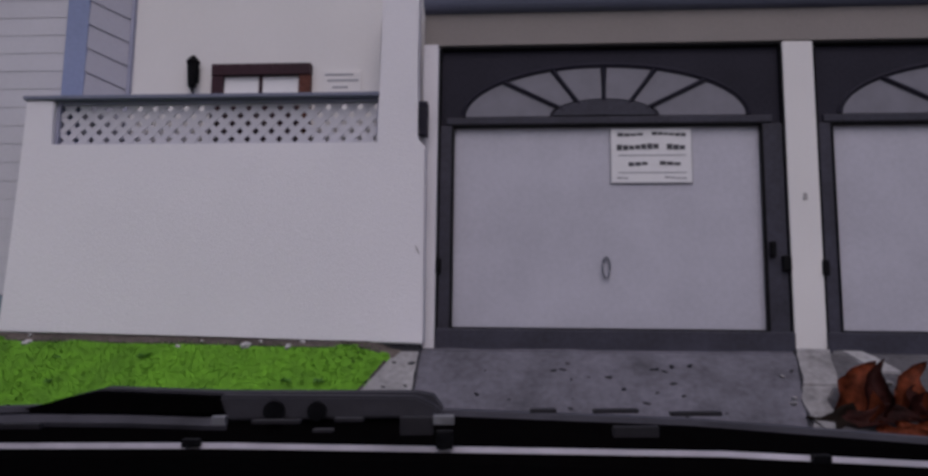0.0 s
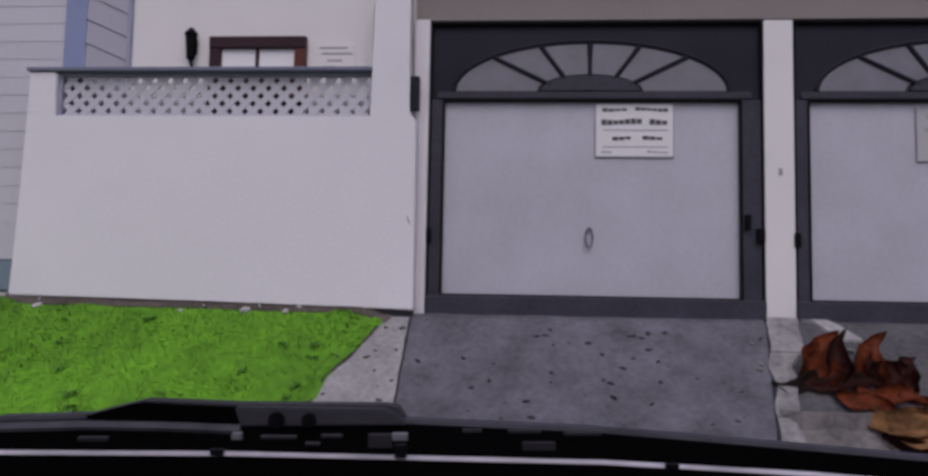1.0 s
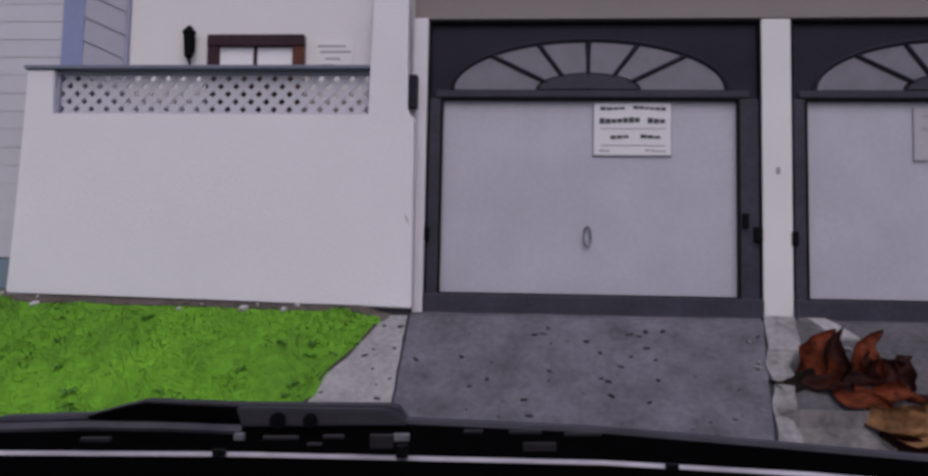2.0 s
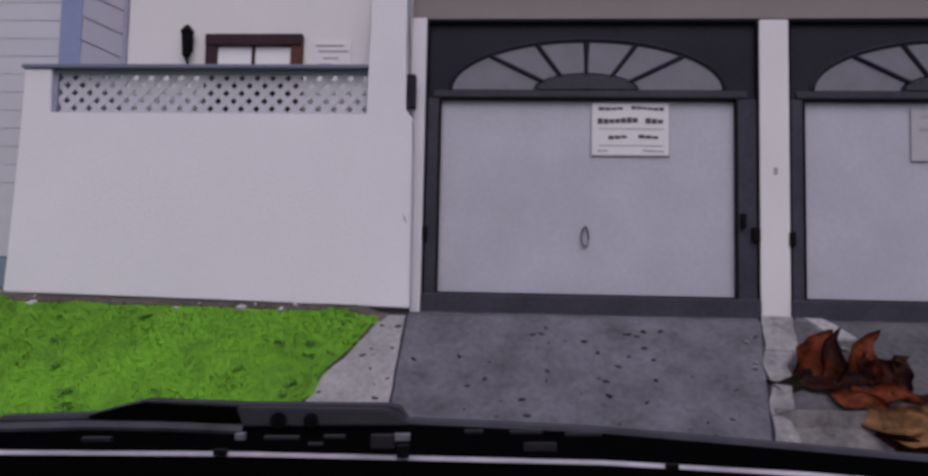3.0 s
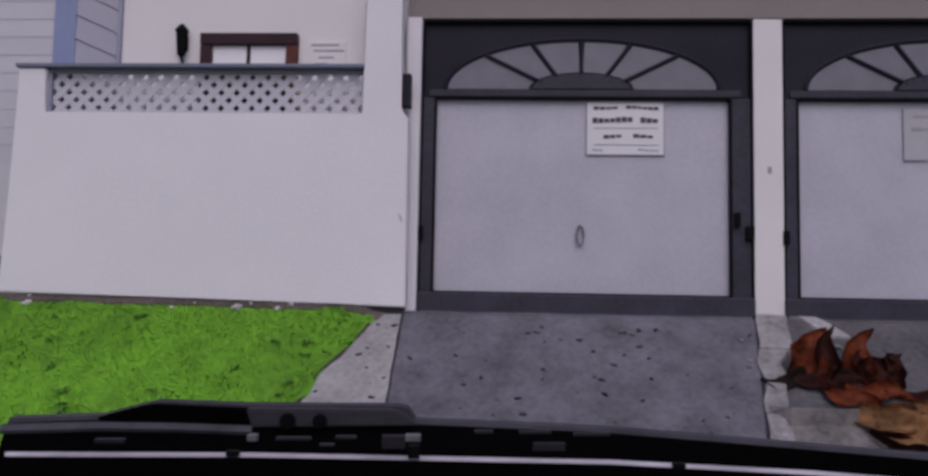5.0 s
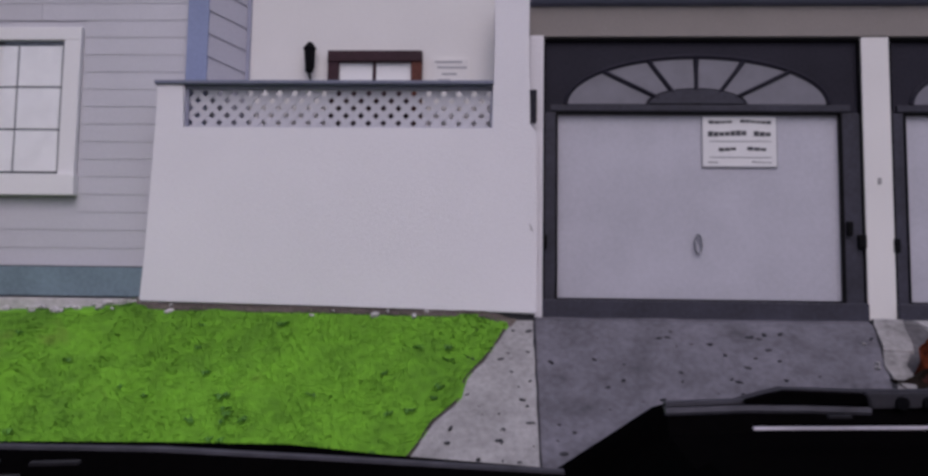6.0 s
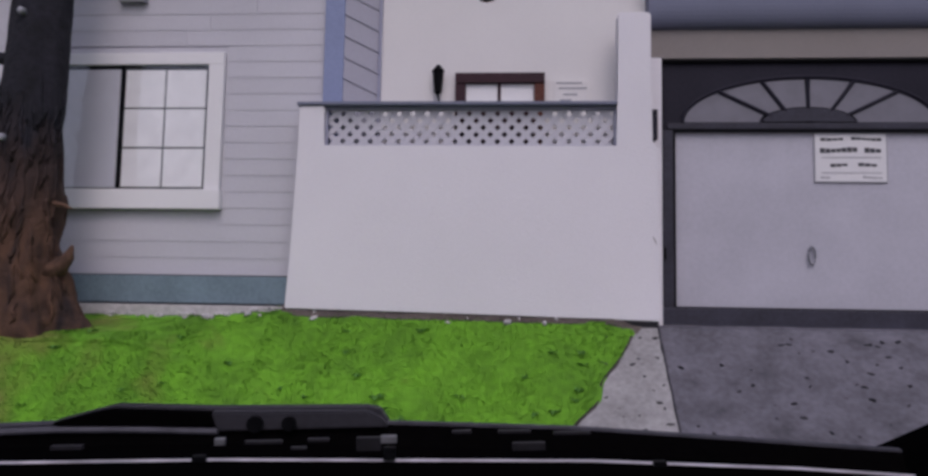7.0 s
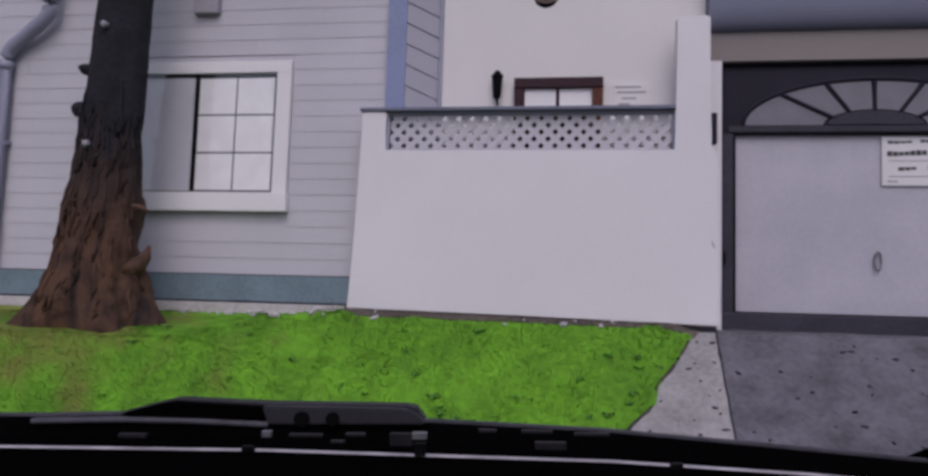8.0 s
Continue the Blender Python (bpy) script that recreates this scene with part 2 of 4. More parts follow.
def sheet(bm, x_of, ys, columns, lift, jag=0.0, thick=0.12):
    """A paved or planted patch on the bank; x_of gives its two edges at y."""
    top, low = [], []
    for y in ys:
        x0, x1 = x_of(y)
        row, under = [], []
        for k in range(columns + 1):
            x = x0 + (x1 - x0) * k / columns
            j = jag * wobble(x, y, 3.0, 6.0)
            row.append(bm.verts.new((x + (j if k in (0, columns) else 0), y, bank(x, y) + lift + 0.006 * wobble(x, y, 0, 4))))
            under.append(bm.verts.new((x + (j if k in (0, columns) else 0), y, bank(x, y) - thick)))
        top.append(row)
        low.append(under)
    for a, b in zip(top, top[1:]):
        for k in range(columns):
            bm.faces.new((a[k], a[k + 1], b[k + 1], b[k]))
    for i in range(len(ys) - 1):
        bm.faces.new((top[i][0], top[i + 1][0], low[i + 1][0], low[i][0]))
        bm.faces.new((top[i][-1], low[i][-1], low[i + 1][-1], top[i + 1][-1]))
    for k in range(columns):
        bm.faces.new((top[0][k], low[0][k], low[0][k + 1], top[0][k + 1]))
        bm.faces.new((top[-1][k], top[-1][k + 1], low[-1][k + 1], low[-1][k]))
    return bm


def spread(a, b, n):
    return [a + (b - a) * i / n for i in range(n + 1)]


bm = bmesh.new()
gx = [-900, -120, -40, -20] + spread(-12, 12, 48) + [20, 40, 120, 900]
gy = [-900, -120, -40, -15, -8, -5, -3.5] + spread(-2.6, -0.2, 24) + [0.6, 3, 10, 40, 120, 900]
grid = [[bm.verts.new((x, y, bank(x, y) - (0.07 if -2.15 < y < 0.5 and -10.9 < x < 6.1 else 0.02 if y > 0.5 and abs(x) < 15 else 0.0))) for x in gx] for y in gy]
for a, b in zip(grid, grid[1:]):
    for k in range(len(gx) - 1):
        bm.faces.new((a[k], a[k + 1], b[k + 1], b[k]))
ground = part("ground", bm, ASPHALT)
tagged(ground, "grey asphalt road rising in a bank to the house", "ground", kind="structure")


def lawn_edge(y):
    return -0.20 + 0.64 * (min(y, -0.2) + 0.2) + 0.05 * wobble(0, y, 0, 5)


bm = sheet(bmesh.new(), lambda y: (-11.0, lawn_edge(y)), spread(-2.2, -0.245, 40), 90, 0.02, 0.03)
for v in bm.verts:
    v.co.z += 0.02 * wobble(v.co.x, v.co.y, 0, 3)
lawn = part("lawn", bm, TURF, smooth=True)
upper = part("lawn_strip", sheet(bmesh.new(), lambda y: (-11.0, -3.12), spread(-0.315, -0.15, 4), 70, 0.022, 0.0), TURF, smooth=True)
tagged(upper, "strip of green lawn under the sided house front", "lawn", kind="structure")
tagged(lawn, "bright green lawn sloping down from the house wall", "lawn", kind="structure")

rng = np.random.default_rng(4)
N = 120000
bx = -8.2 + 8.2 * rng.random(N)
by = -1.75 + 1.62 * rng.random(N)
verts, faces = [], []
for x, y, a, h, lean in zip(bx, by, rng.random(N) * 6.283, rng.random(N), rng.random(N)):
    if x > lawn_edge(y) - 0.02 or (x > -3.15 and y > -0.268 + 0.055 * wobble(x, 0, 0, 3) + 0.02 * wobble(x, 0, 9, 14)):
        continue
    h = 0.004 + 0.007 * h * (0.7 + 0.6 * (wobble(x, y, 5, 2.5) + 0.5))
    z = bank(x, y) + 0.014 + 0.02 * wobble(x, y, 0, 3)
    c, s = math.cos(a) * 0.0055, math.sin(a) * 0.0055
    i = len(verts)
    verts += [(x - c, y - s, z), (x + c, y + s, z), (x + (lean - 0.5) * 0.04, y - 0.01 - 0.02 * lean, z + h)]
    faces.append((i, i + 1, i + 2))
me = bpy.data.meshes.new("grass_blades")
me.from_pydata(verts, [], faces)
me.materials.append(BLADE)
me.normals_split_custom_set([(0.0, -0.45, 0.89)] * len(me.loops))
tagged(new("grass_blades", me), "short bright green grass blades covering the lawn", "grass", kind="stuff")

# low broad-leaved weeds in the lawn
rw = random.Random(21)
wv, wf = [], []
for _ in range(48):
    x, y = rw.uniform(-5.2, -0.5), rw.choice((rw.uniform(-1.5, -0.9), rw.uniform(-1.5, -0.4)))
    if x > lawn_edge(y) - 0.08:
        continue
    z = bank(x, y) + 0.03 + 0.02 * wobble(x, y, 0, 3)
    for k in range(rw.randint(5, 9)):
        a, L = rw.uniform(0, 6.283), rw.uniform(0.025, 0.06)
        c, q = math.cos(a), math.sin(a)
        i = len(wv)
        wv += [(x, y, z), (x + c * L * 0.5 - q * L * 0.28, y + q * L * 0.5 + c * L * 0.28, z + 0.02), (x + c * L, y + q * L, z + 0.012 + SLOPE * q * L * 0.5),
               (x + c * L * 0.5 + q * L * 0.28, y + q * L * 0.5 - c * L * 0.28, z + 0.02)]
        wf.append((i, i + 1, i + 2, i + 3))
me = bpy.data.meshes.new("lawn_weeds")
me.from_pydata(wv, [], wf)
me.materials.append(WEED)
tagged(new("lawn_weeds", me), "low dark green weeds scattered in the lawn", "weeds", kind="stuff")

# soil line along the wall
bm = sheet(bmesh.new(), lambda y: (-3.12, lawn_edge(y) + 0.02), spread(-0.30, -0.15, 8), 110, 0.022, 0.015)
for v in bm.verts:
    if v.co.z > bank(v.co.x, v.co.y):
        v.co.z += min(1.0, max(0.0, (v.co.y + 0.275) / 0.03)) * (0.016 + 0.012 * wobble(v.co.x, 0, 7, 3.5) + 0.02 * wobble(v.co.x, v.co.y, 0, 3))
    elif v.co.y < -0.295:
        v.co.y += 0.03 * wobble(v.co.x, 0, 2, 5)
tagged(part("soil_strip", bm, SOIL), "strip of bare brown soil along the wall foot", "soil", kind="structure")

DRIVE_ROWS = spread(-2.3, -0.02, 22)
bm = sheet(bmesh.new(), lambda y: (-0.07, 2.44 + 0.22 * (y + 0.2) * (1 if y < -0.2 else 0)), DRIVE_ROWS, 26, 0.012, 0.008)
tagged(part("driveway", bm, DRIVE), "worn dark grey concrete driveway before the garage", "driveway", kind="structure")
bm = sheet(bmesh.new(), lambda y: (lawn_edge(y) + 0.004, -0.074), spread(-2.3, -0.22, 20), 10, 0.016, 0.02)
tagged(part("apron", bm, CONCRETE), "cracked pale concrete apron between lawn and driveway", "pavement", kind="structure")
kerb = thing("kerb_strip", "rough pale concrete kerb stones below the pillar", "kerb", kind="structure")
for y0, y1, narrow in ((-0.47, -0.16, 0.0), (-0.70, -0.49, 0.03), (-0.93, -0.715, 0.055), (-1.24, -0.95, 0.05), (-1.7, -1.26, 0.08)):
    bm = sheet(bmesh.new(), lambda y: (2.448 + 0.22 * min(0, y + 0.2) + 0.025 * wobble(1, y, 0, 9), 2.66 + 0.27 * min(0, y + 0.2) - narrow + 0.05 * wobble(2, y, 0, 6)), spread(y0, y1, 7), 6, 0.035, 0.03)
    part("kerb_stone", bm, KERB, kerb)
bm = sheet(bmesh.new(), lambda y: (2.70 - 0.75 * (y + 0.12), 2.80 - 0.95 * (y + 0.12)), spread(-0.36, -0.13, 4), 4, 0.03, 0.02)
tagged(part("stone_slab", bm, CONCRETE), "broken pale stone slab by the pillar foot", "stone")
bm = sheet(bmesh.new(), lambda y: (2.443 + 0.22 * (y + 0.2) * (1 if y < -0.2 else 0), 6.2), spread(-2.3, -0.02, 22), 24, 0.010, 0.0)
tagged(part("driveway_2", bm, MIDCONC), "grey concrete driveway before the second garage", "driveway", kind="structure")

bm = sheet(bmesh.new(), lambda y: (2.462 + 0.22 * (y + 0.2) + 0.03 * wobble(3, y, 0, 7), 3.55 + 0.35 * wobble(4, y, 0, 3)), spread(-1.75, -0.86, 16), 14, 0.015, 0.03)
for v in bm.verts:
    if v.co.y > -0.87:
        v.co.y += 0.26 * wobble(v.co.x, 0, 1, 2.6) + 0.05 * wobble(v.co.x, 0, 1, 11)
tagged(part("concrete_patch", bm, PATCHED), "paler worn concrete patch beside the kerb", "pavement", kind="structure")
bm = sheet(bmesh.new(), lambda y: (-0.082 + 0.006 * wobble(4, y, 0, 8), -0.066 + 0.006 * wobble(5, y, 0, 8)), spread(-2.3, -0.22, 40), 2, 0.019, 0.0)
tagged(part("expansion_joint", bm, DARK), "dark joint between apron and driveway", "joint", kind="structure")
# real soil edge; its colour also carries the shadow beside the grass
bm = sheet(bmesh.new(), lambda y: (lawn_edge(y) - 0.010 + 0.012 * wobble(6, y, 0, 11), lawn_edge(y) + 0.008 + 0.016 * wobble(7, y, 0, 9)), spread(-2.2, -0.34, 50), 2, 0.024, 0.0)
tagged(part("lawn_border", bm, SHADESOIL), "thin soil border of the lawn, darkened for shadow", "soil", kind="structure")
bm = sheet(bmesh.new(), lambda y: (2.436 + 0.22 * min(0, y + 0.2) + 0.01 * wobble(8, y, 0, 9), 2.452 + 0.22 * min(0, y + 0.2) + 0.01 * wobble(9, y, 0, 9)), spread(-1.7, -0.16, 40), 2, 0.022, 0.0)
tagged(part("kerb_joint", bm, DARK), "dark joint along the kerb stones", "joint", kind="structure")


def litter(name, label, n, area, size, mat, seed, edge=None, lift=0.014, flat=0.35):
    """Many small bits lying on the ground, as one mesh of low lumps."""
    r = random.Random(seed)
    bm = bmesh.new()
    for _ in range(n):
        x, y = r.uniform(area[0], area[1]), r.uniform(area[2], area[3])
        if edge and not edge(x, y):
            continue
        s = size * r.uniform(0.4, 1.5)
        c = Vector((x, y, bank(x, y) + lift))
        m = Euler((r.uniform(-0.3, 0.3) + math.atan(SLOPE), r.uniform(-0.3, 0.3), r.uniform(0, 6.3))).to_matrix().to_4x4()
        bmesh.ops.create_icosphere(bm, subdivisions=1, radius=1.0, matrix=Matrix.Translation(c) @ m @ Matrix.Diagonal((s, s * r.uniform(0.3, 0.6), s * flat, 1)))
    ob = part(name, bm, mat)
    return tagged(ob, label, "litter", kind="stuff")


litter("leaf_litter", "dark dry leaf bits scattered on the driveway", 130, (-0.6, 2.6, -1.5, -0.3), 0.026, DARK, 5, None, 0.016, 0.2)
litter("twig_litter", "dark curled twigs and bits on the concrete apron", 22, (-1.1, -0.1, -1.4, -0.3), 0.028, DARK, 11, lambda x, y: lawn_edge(y) + 0.05 < x < -0.1, 0.02, 0.3)
litter("pebbles", "a few pale pebbles along the foot of the wall", 9, (-3.1, -0.3, -0.33, -0.25), 0.04, FOOTING, 6, None, 0.02, 0.45)
litter("rubble", "pale broken stones along the house footing", 26, (-4.7, -3.15, -0.30, -0.17), 0.045, FOOTING, 16, None, 0.03, 0.5)
litter("gravel_bits", "pale grit and chips on the concrete strip", 22, (2.25, 3.0, -1.3, -0.25), 0.03, CONCRETE, 7, None, 0.02, 0.4)

# ---- the house shell ----
GARAGE2 = 2.72


def wall(name, label, mat, boxes, bevel=0.006):
    bm = bmesh.new()
    for b in boxes:
        box(bm, *b, bevel)
    return tagged(part(name, bm, mat), label, "wall", kind="structure")


wall("wall_jamb", "white rendered jamb beside the garage opening", STUCCO, [(-0.115, -0.002, -0.05, 0.3, -0.3, 2.13)], 0.012)
wall("garage_pillar", "white rendered pillar between the garage doors", CREAM, [(2.502, 2.718, 0.0, 0.3, -0.3, 2.13)], 0.012)
wall("wall_garage_end", "white rendered wall beyond the second garage", STUCCO, [(5.222, 6.4, 0.0, 0.3, -0.3, 2.13)], 0.012)
wall("lintel", "beige rendered band over the garage doors, overhang shade in its colour", SHADEDBEIGE, [(-0.115, 6.4, -0.004, 0.3, 2.134, 2.386)], 0.01)
bm = bmesh.new()
section = [(-0.12, 5.2), (0.3, 5.2), (0.3, 2.388), (-0.006, 2.388)] + [(-0.015 - 0.105 * math.sin(a), 2.59 - 0.20 * math.cos(a)) for a in spread(0, math.pi / 2, 8)]
ends = [[bm.verts.new((x, y, z)) for y, z in section] for x in (-0.115, 6.4)]
for k in range(len(section)):
    n = (k + 1) % len(section)
    bm.faces.new((ends[0][k], ends[0][n], ends[1][n], ends[1][k]))
bm.faces.new(ends[0][::-1])
bm.faces.new(ends[1])
bmesh.ops.recalc_face_normals(bm, faces=bm.faces)
tagged(part("overhang", bm, BLUEGREY), "blue-grey upper storey jutting with a rounded edge over the garages", "wall", kind="structure")
wall("wall_garage_back", "plain wall behind the garage doors", SHADEDBEIGE, [(-0.1, 6.4, 0.5, 0.6, -0.3, 5.2)])
wall("wall_porch_back", "smooth cream porch wall", CREAM, [(-2.43, -0.12, 0.06, 0.5, -0.2, 5.2)])
wall("wall_left", "backing wall of the sided house front", SIDING, [(-12.0, -2.888, -0.013, 0.147, -0.3, 5.2)])
wall("wall_sides", "plain side and rear walls of the house", SIDING,
     [(-12.0, -11.85, 0.15, 8.0, -0.3, 5.2), (6.25, 6.4, 0.6, 8.0, -0.3, 5.2), (-12.0, 6.4, 8.0, 8.15, -0.3, 5.2)])
bm = bmesh.new()
slab(bm, [(-12.3, 5.204), (6.7, 5.204), (6.7, 5.3), (-2.8, 7.4), (-12.3, 5.3)], -0.35, 8.4)
tagged(part("roof", bm, ROOFING), "dark shingled roof over the house", "roof", kind="structure")

# porch wall with its piers
porch = thing("porch_wall", "white stucco porch wall with piers and lattice opening", "wall", kind="structure")
bm = slab(bmesh.new(), [(-3.10, -0.035), (-1.6, -0.05), (-0.055, -0.088), (-0.065, 1.30), (-0.125, 1.36), (-0.125, 2.43), (-0.14, 2.445),
                        (-0.38, 2.445), (-0.395, 2.43), (-0.395, 1.316), (-2.82, 1.316), (-2.82, 1.665), (-3.035, 1.665), (-3.035, 1.30), (-3.06, 0.6)], -0.27, -0.12)
bmesh.ops.bevel(bm, geom=list(bm.edges), offset=0.01, segments=2, affect="EDGES")
part("wall_body", bm, STUCCO, porch, "white stucco wall with two piers")
part("chip", slab(bmesh.new(), [(-0.12, 0.60), (-0.105, 0.55), (-0.085, 0.52), (-0.098, 0.565)], -0.273, -0.268), CONCRETE, porch, "chipped grey spot in the stucco")
# near-black colour paints the shadow gap under the wall
part("shadow_plinth", box(bmesh.new(), -3.085, -0.07, -0.235, -0.125, -0.3, 0.0), DARK, porch, "recessed foot strip, near-black for the shadow gap")
part("cap_rail", box(bmesh.new(), -3.05, -0.397, -0.29, -0.10, 1.666, 1.694, 0.008), BLUEGREY, porch, "thin grey coping")

# contact shadow where siding meets the porch wall, modelled as a black sliver
tagged(part("porch_shadow_line", slab(bmesh.new(), [(-3.122, -0.1), (-3.09, -0.1), (-3.055, 0.75), (-3.078, 0.75)], -0.135, -0.03), DARK), "dark strip painting the contact shadow between siding and porch wall", "joint", kind="structure")

# lattice
lattice = thing("lattice_panel", "pale grey diamond lattice set in the porch wall", "lattice", at=(0, -0.19, 1.317))
LX0, LX1, LZ0, LZ1 = -2.818, -0.397, 1.317, 1.664


def local(bm, ob):
    bmesh.ops.translate(bm, verts=bm.verts, vec=-ob.matrix_world.translation)
    return bm


bm = bmesh.new()
for b in ((LX0, LX1, LZ0, LZ0 + 0.022), (LX0, LX1, LZ1 - 0.022, LZ1), (LX0, LX0 + 0.022, LZ0 + 0.022, LZ1 - 0.022), (LX1 - 0.022, LX1, LZ0 + 0.022, LZ1 - 0.022)):
    box(bm, b[0], b[1], -0.225, -0.165, b[2], b[3], 0.004)
part("lattice_frame", local(bm, lattice), PIPE, lattice, "lavender-grey lattice frame")
step, width = 0.118, 0.064
height = LZ1 - LZ0 - 0.05
for side in (1, -1):
    k = LX0 - height
    while k < LX1:
        a0, a1 = k, k + height
        lo_t = max(0.0, (LX0 + 0.03 - a0) / height)
        hi_t = min(1.0, (LX1 - 0.03 - a0) / height)
        if hi_t - lo_t > 0.15:
            zb, zt = LZ0 + 0.028, LZ1 - 0.022
            pts = [(a0 + height * lo_t, lo_t), (a0 + height * hi_t, hi_t)]
            pts = [(x, zb + (zt - zb) * (t if side > 0 else 1 - t)) for x, t in pts]
            (xa, za), (xb, zb2) = pts
            y0 = -0.198 if side > 0 else -0.1955
            nx = width / 2
            bm = slab(bmesh.new(), [(xa - nx, za), (xa + nx, za), (xb + nx, zb2), (xb - nx, zb2)], y0, y0 + 0.011)
            part("lattice_slat", local(bm, lattice), SIDING, lattice)
        k += step


# ---- garage doors ----
def fan(rx, rz, cx, cz, a0, a1, n, inner, b0=None, b1=None):
    """Outline of a fan piece: an outer ellipse from a0 to a1, an inner one back from b1 to b0."""
    b0, b1 = (a0 if b0 is None else b0), (a1 if b1 is None else b1)
    out = [(cx + rx * math.cos(a), cz + rz * math.sin(a)) for a in (a0 + (a1 - a0) * i / n for i in range(n + 1))]
    back = [(cx + inner[0] * math.cos(a), cz + inner[1] * math.sin(a)) for a in (b1 + (b0 - b1) * i / n for i in range(n + 1))]
    return out + back


def garage_door():
    g = thing("garage_door", "lilac-grey garage door in a charcoal frame with fan panes", "garage door", "garage doors", at=(0, 0, 0))
    cx, cz = 1.22, 1.597
    part("left_stile", box(bmesh.new(), 0.0, 0.112, 0.02, 0.16, -0.06, 1.522, 0.01), SLATE, g, "slate painted door post")
    part("right_stile", box(bmesh.new(), 2.335, 2.5, 0.02, 0.16, -0.06, 1.522, 0.01), SLATE, g, "slate painted door post")
    part("transom", box(bmesh.new(), 0.0, 2.5, 0.05, 0.16, 1.524, 2.13, 0.006), CHARCOAL, g, "charcoal painted transom board")
    part("transom_rail", box(bmesh.new(), 0.06, 2.42, 0.028, 0.05, 1.534, 1.588, 0.008), SLATE, g, "slate painted rail")
    part("threshold", box(bmesh.new(), 0.0, 2.5, -0.03, 0.16, -0.16, 0.028, 0.015), SLATE, g, "dark worn threshold")
    panel = part("door_panel", box(bmesh.new(), 0.116, 2.331, 0.06, 0.11, 0.034, 1.520, 0.012), DOOR, g, "smooth lilac-grey door panel")
    # added black strips that draw shadow lines around the posts and panel
    for x0, x1, z0, z1 in ((0.0, 0.016, -0.05, 2.112), (2.484, 2.5, -0.05, 2.112), (0.102, 0.117, 0.03, 1.524), (2.33, 2.345, 0.03, 1.524), (0.016, 2.484, 2.112, 2.13), (0.117, 2.33, 1.514, 1.524), (0.117, 2.33, 0.028, 0.04)):
        part("edge_line", box(bmesh.new(), x0, x1, 0.008, 0.058, z0, z1, 0.003), BLACK, g, "black strip standing in for a shadow line")
    part("hub", slab(bmesh.new(), fan(0.37, 0.118, cx, cz, 0, math.pi, 20, (0.02, 0.006)), 0.026, 0.05), SLATE, g, "slate painted half-round hub")
    outer = [0.0, 0.78, 1.20, math.pi / 2, math.pi - 1.20, math.pi - 0.78, math.pi]
    inner = [0.0, 0.50, 1.02, math.pi / 2, math.pi - 1.02, math.pi - 0.50, math.pi]
    for i in range(6):
        g0, g1 = (0.025 if i else 0.0), (0.025 if i < 5 else 0.0)
        shape = fan(1.02, 0.368, cx, cz, outer[i] + g0, outer[i + 1] - g1, 8, (0.40, 0.132), inner[i] + g0, inner[i + 1] - g1)
        part("pane", slab(bmesh.new(), shape, 0.044, 0.05), PANE, g, "grey frosted fan pane")
        if i:
            p0 = (cx + 0.34 * math.cos(inner[i]), 0.04, cz + 0.10 * math.sin(inner[i]))
            p1 = (cx + 1.03 * math.cos(outer[i]), 0.04, cz + 0.373 * math.sin(outer[i]))
            part("glazing_bar", tube(bmesh.new(), [p0, p1], 0.017, 6), CHARCOAL, g)
    arch = [(cx + 1.04 * math.cos(a), 0.046, cz + 0.388 * math.sin(a)) for a in spread(0, math.pi, 24)]
    part("arch_trim", tube(bmesh.new(), arch, 0.02, 6), CHARCOAL, g)
    loop = [(1.222 + 0.026 * math.cos(a), 0.034, 0.475 + 0.075 * math.sin(a)) for a in spread(0.2, 0.2 + 2 * math.pi, 16)]
    handle = tube(bmesh.new(), loop, 0.008, 6, caps=False)
    tube(handle, [(1.222, 0.062, 0.55), (1.222, 0.034, 0.55)], 0.010, 6)
    part("handle", handle, STEEL, panel, "small dull metal pull handle")
    for x0, x1, z in ((-0.012, 0.035, 0.47), (2.44, 2.50, 0.50), (2.36, 2.40, 0.60)):
        part("hinge", box(bmesh.new(), x0, x1, -0.018, 0.024, z - 0.05, z + 0.06, 0.012), BLACK, g, "black metal hinge on the post")
    return g


first_door = garage_door()
copy_thing(first_door, pose(GARAGE2, 0, 0))


def sign(x, z, w, h, lines, label, face_mat):
    s = thing("notice", label, "sign", "notices on the doors", at=(x, 0.058, z))
    face = part("board", box(bmesh.new(), 0, w, -0.012, 0.0, -h, 0, 0.004), face_mat, s)
    for x0, x1, z0, z1 in ((0, w, -0.007, 0), (0, w, -h, -h + 0.007), (0, 0.007, -h + 0.007, -0.007), (w - 0.007, w, -h + 0.007, -0.007)):
        part("edging", box(bmesh.new(), x0, x1, -0.0145, -0.0122, z0, z1), FAINT, s, "thin grey edging")
    for x0, x1, zc, t, m in lines:
        part("print_bar", box(bmesh.new(), x0 * w, x1 * w, -0.015, -0.0125, -zc * h - t, -zc * h + t), m, face)
    return s


def words(spans, zc, t, mat):
    """One line of print: each span is a word, cut into a few strokes."""
    out = []
    for x0, x1 in spans:
        n = max(1, round((x1 - x0) / 0.075))
        for k in range(n):
            a = x0 + (x1 - x0) * k / n
            out.append((a, a + (x1 - x0) / n - 0.009, zc + 0.012 * math.sin(7 * k + 9 * x0), t * (0.85 + 0.15 * math.cos(5 * k)), mat))
    return out


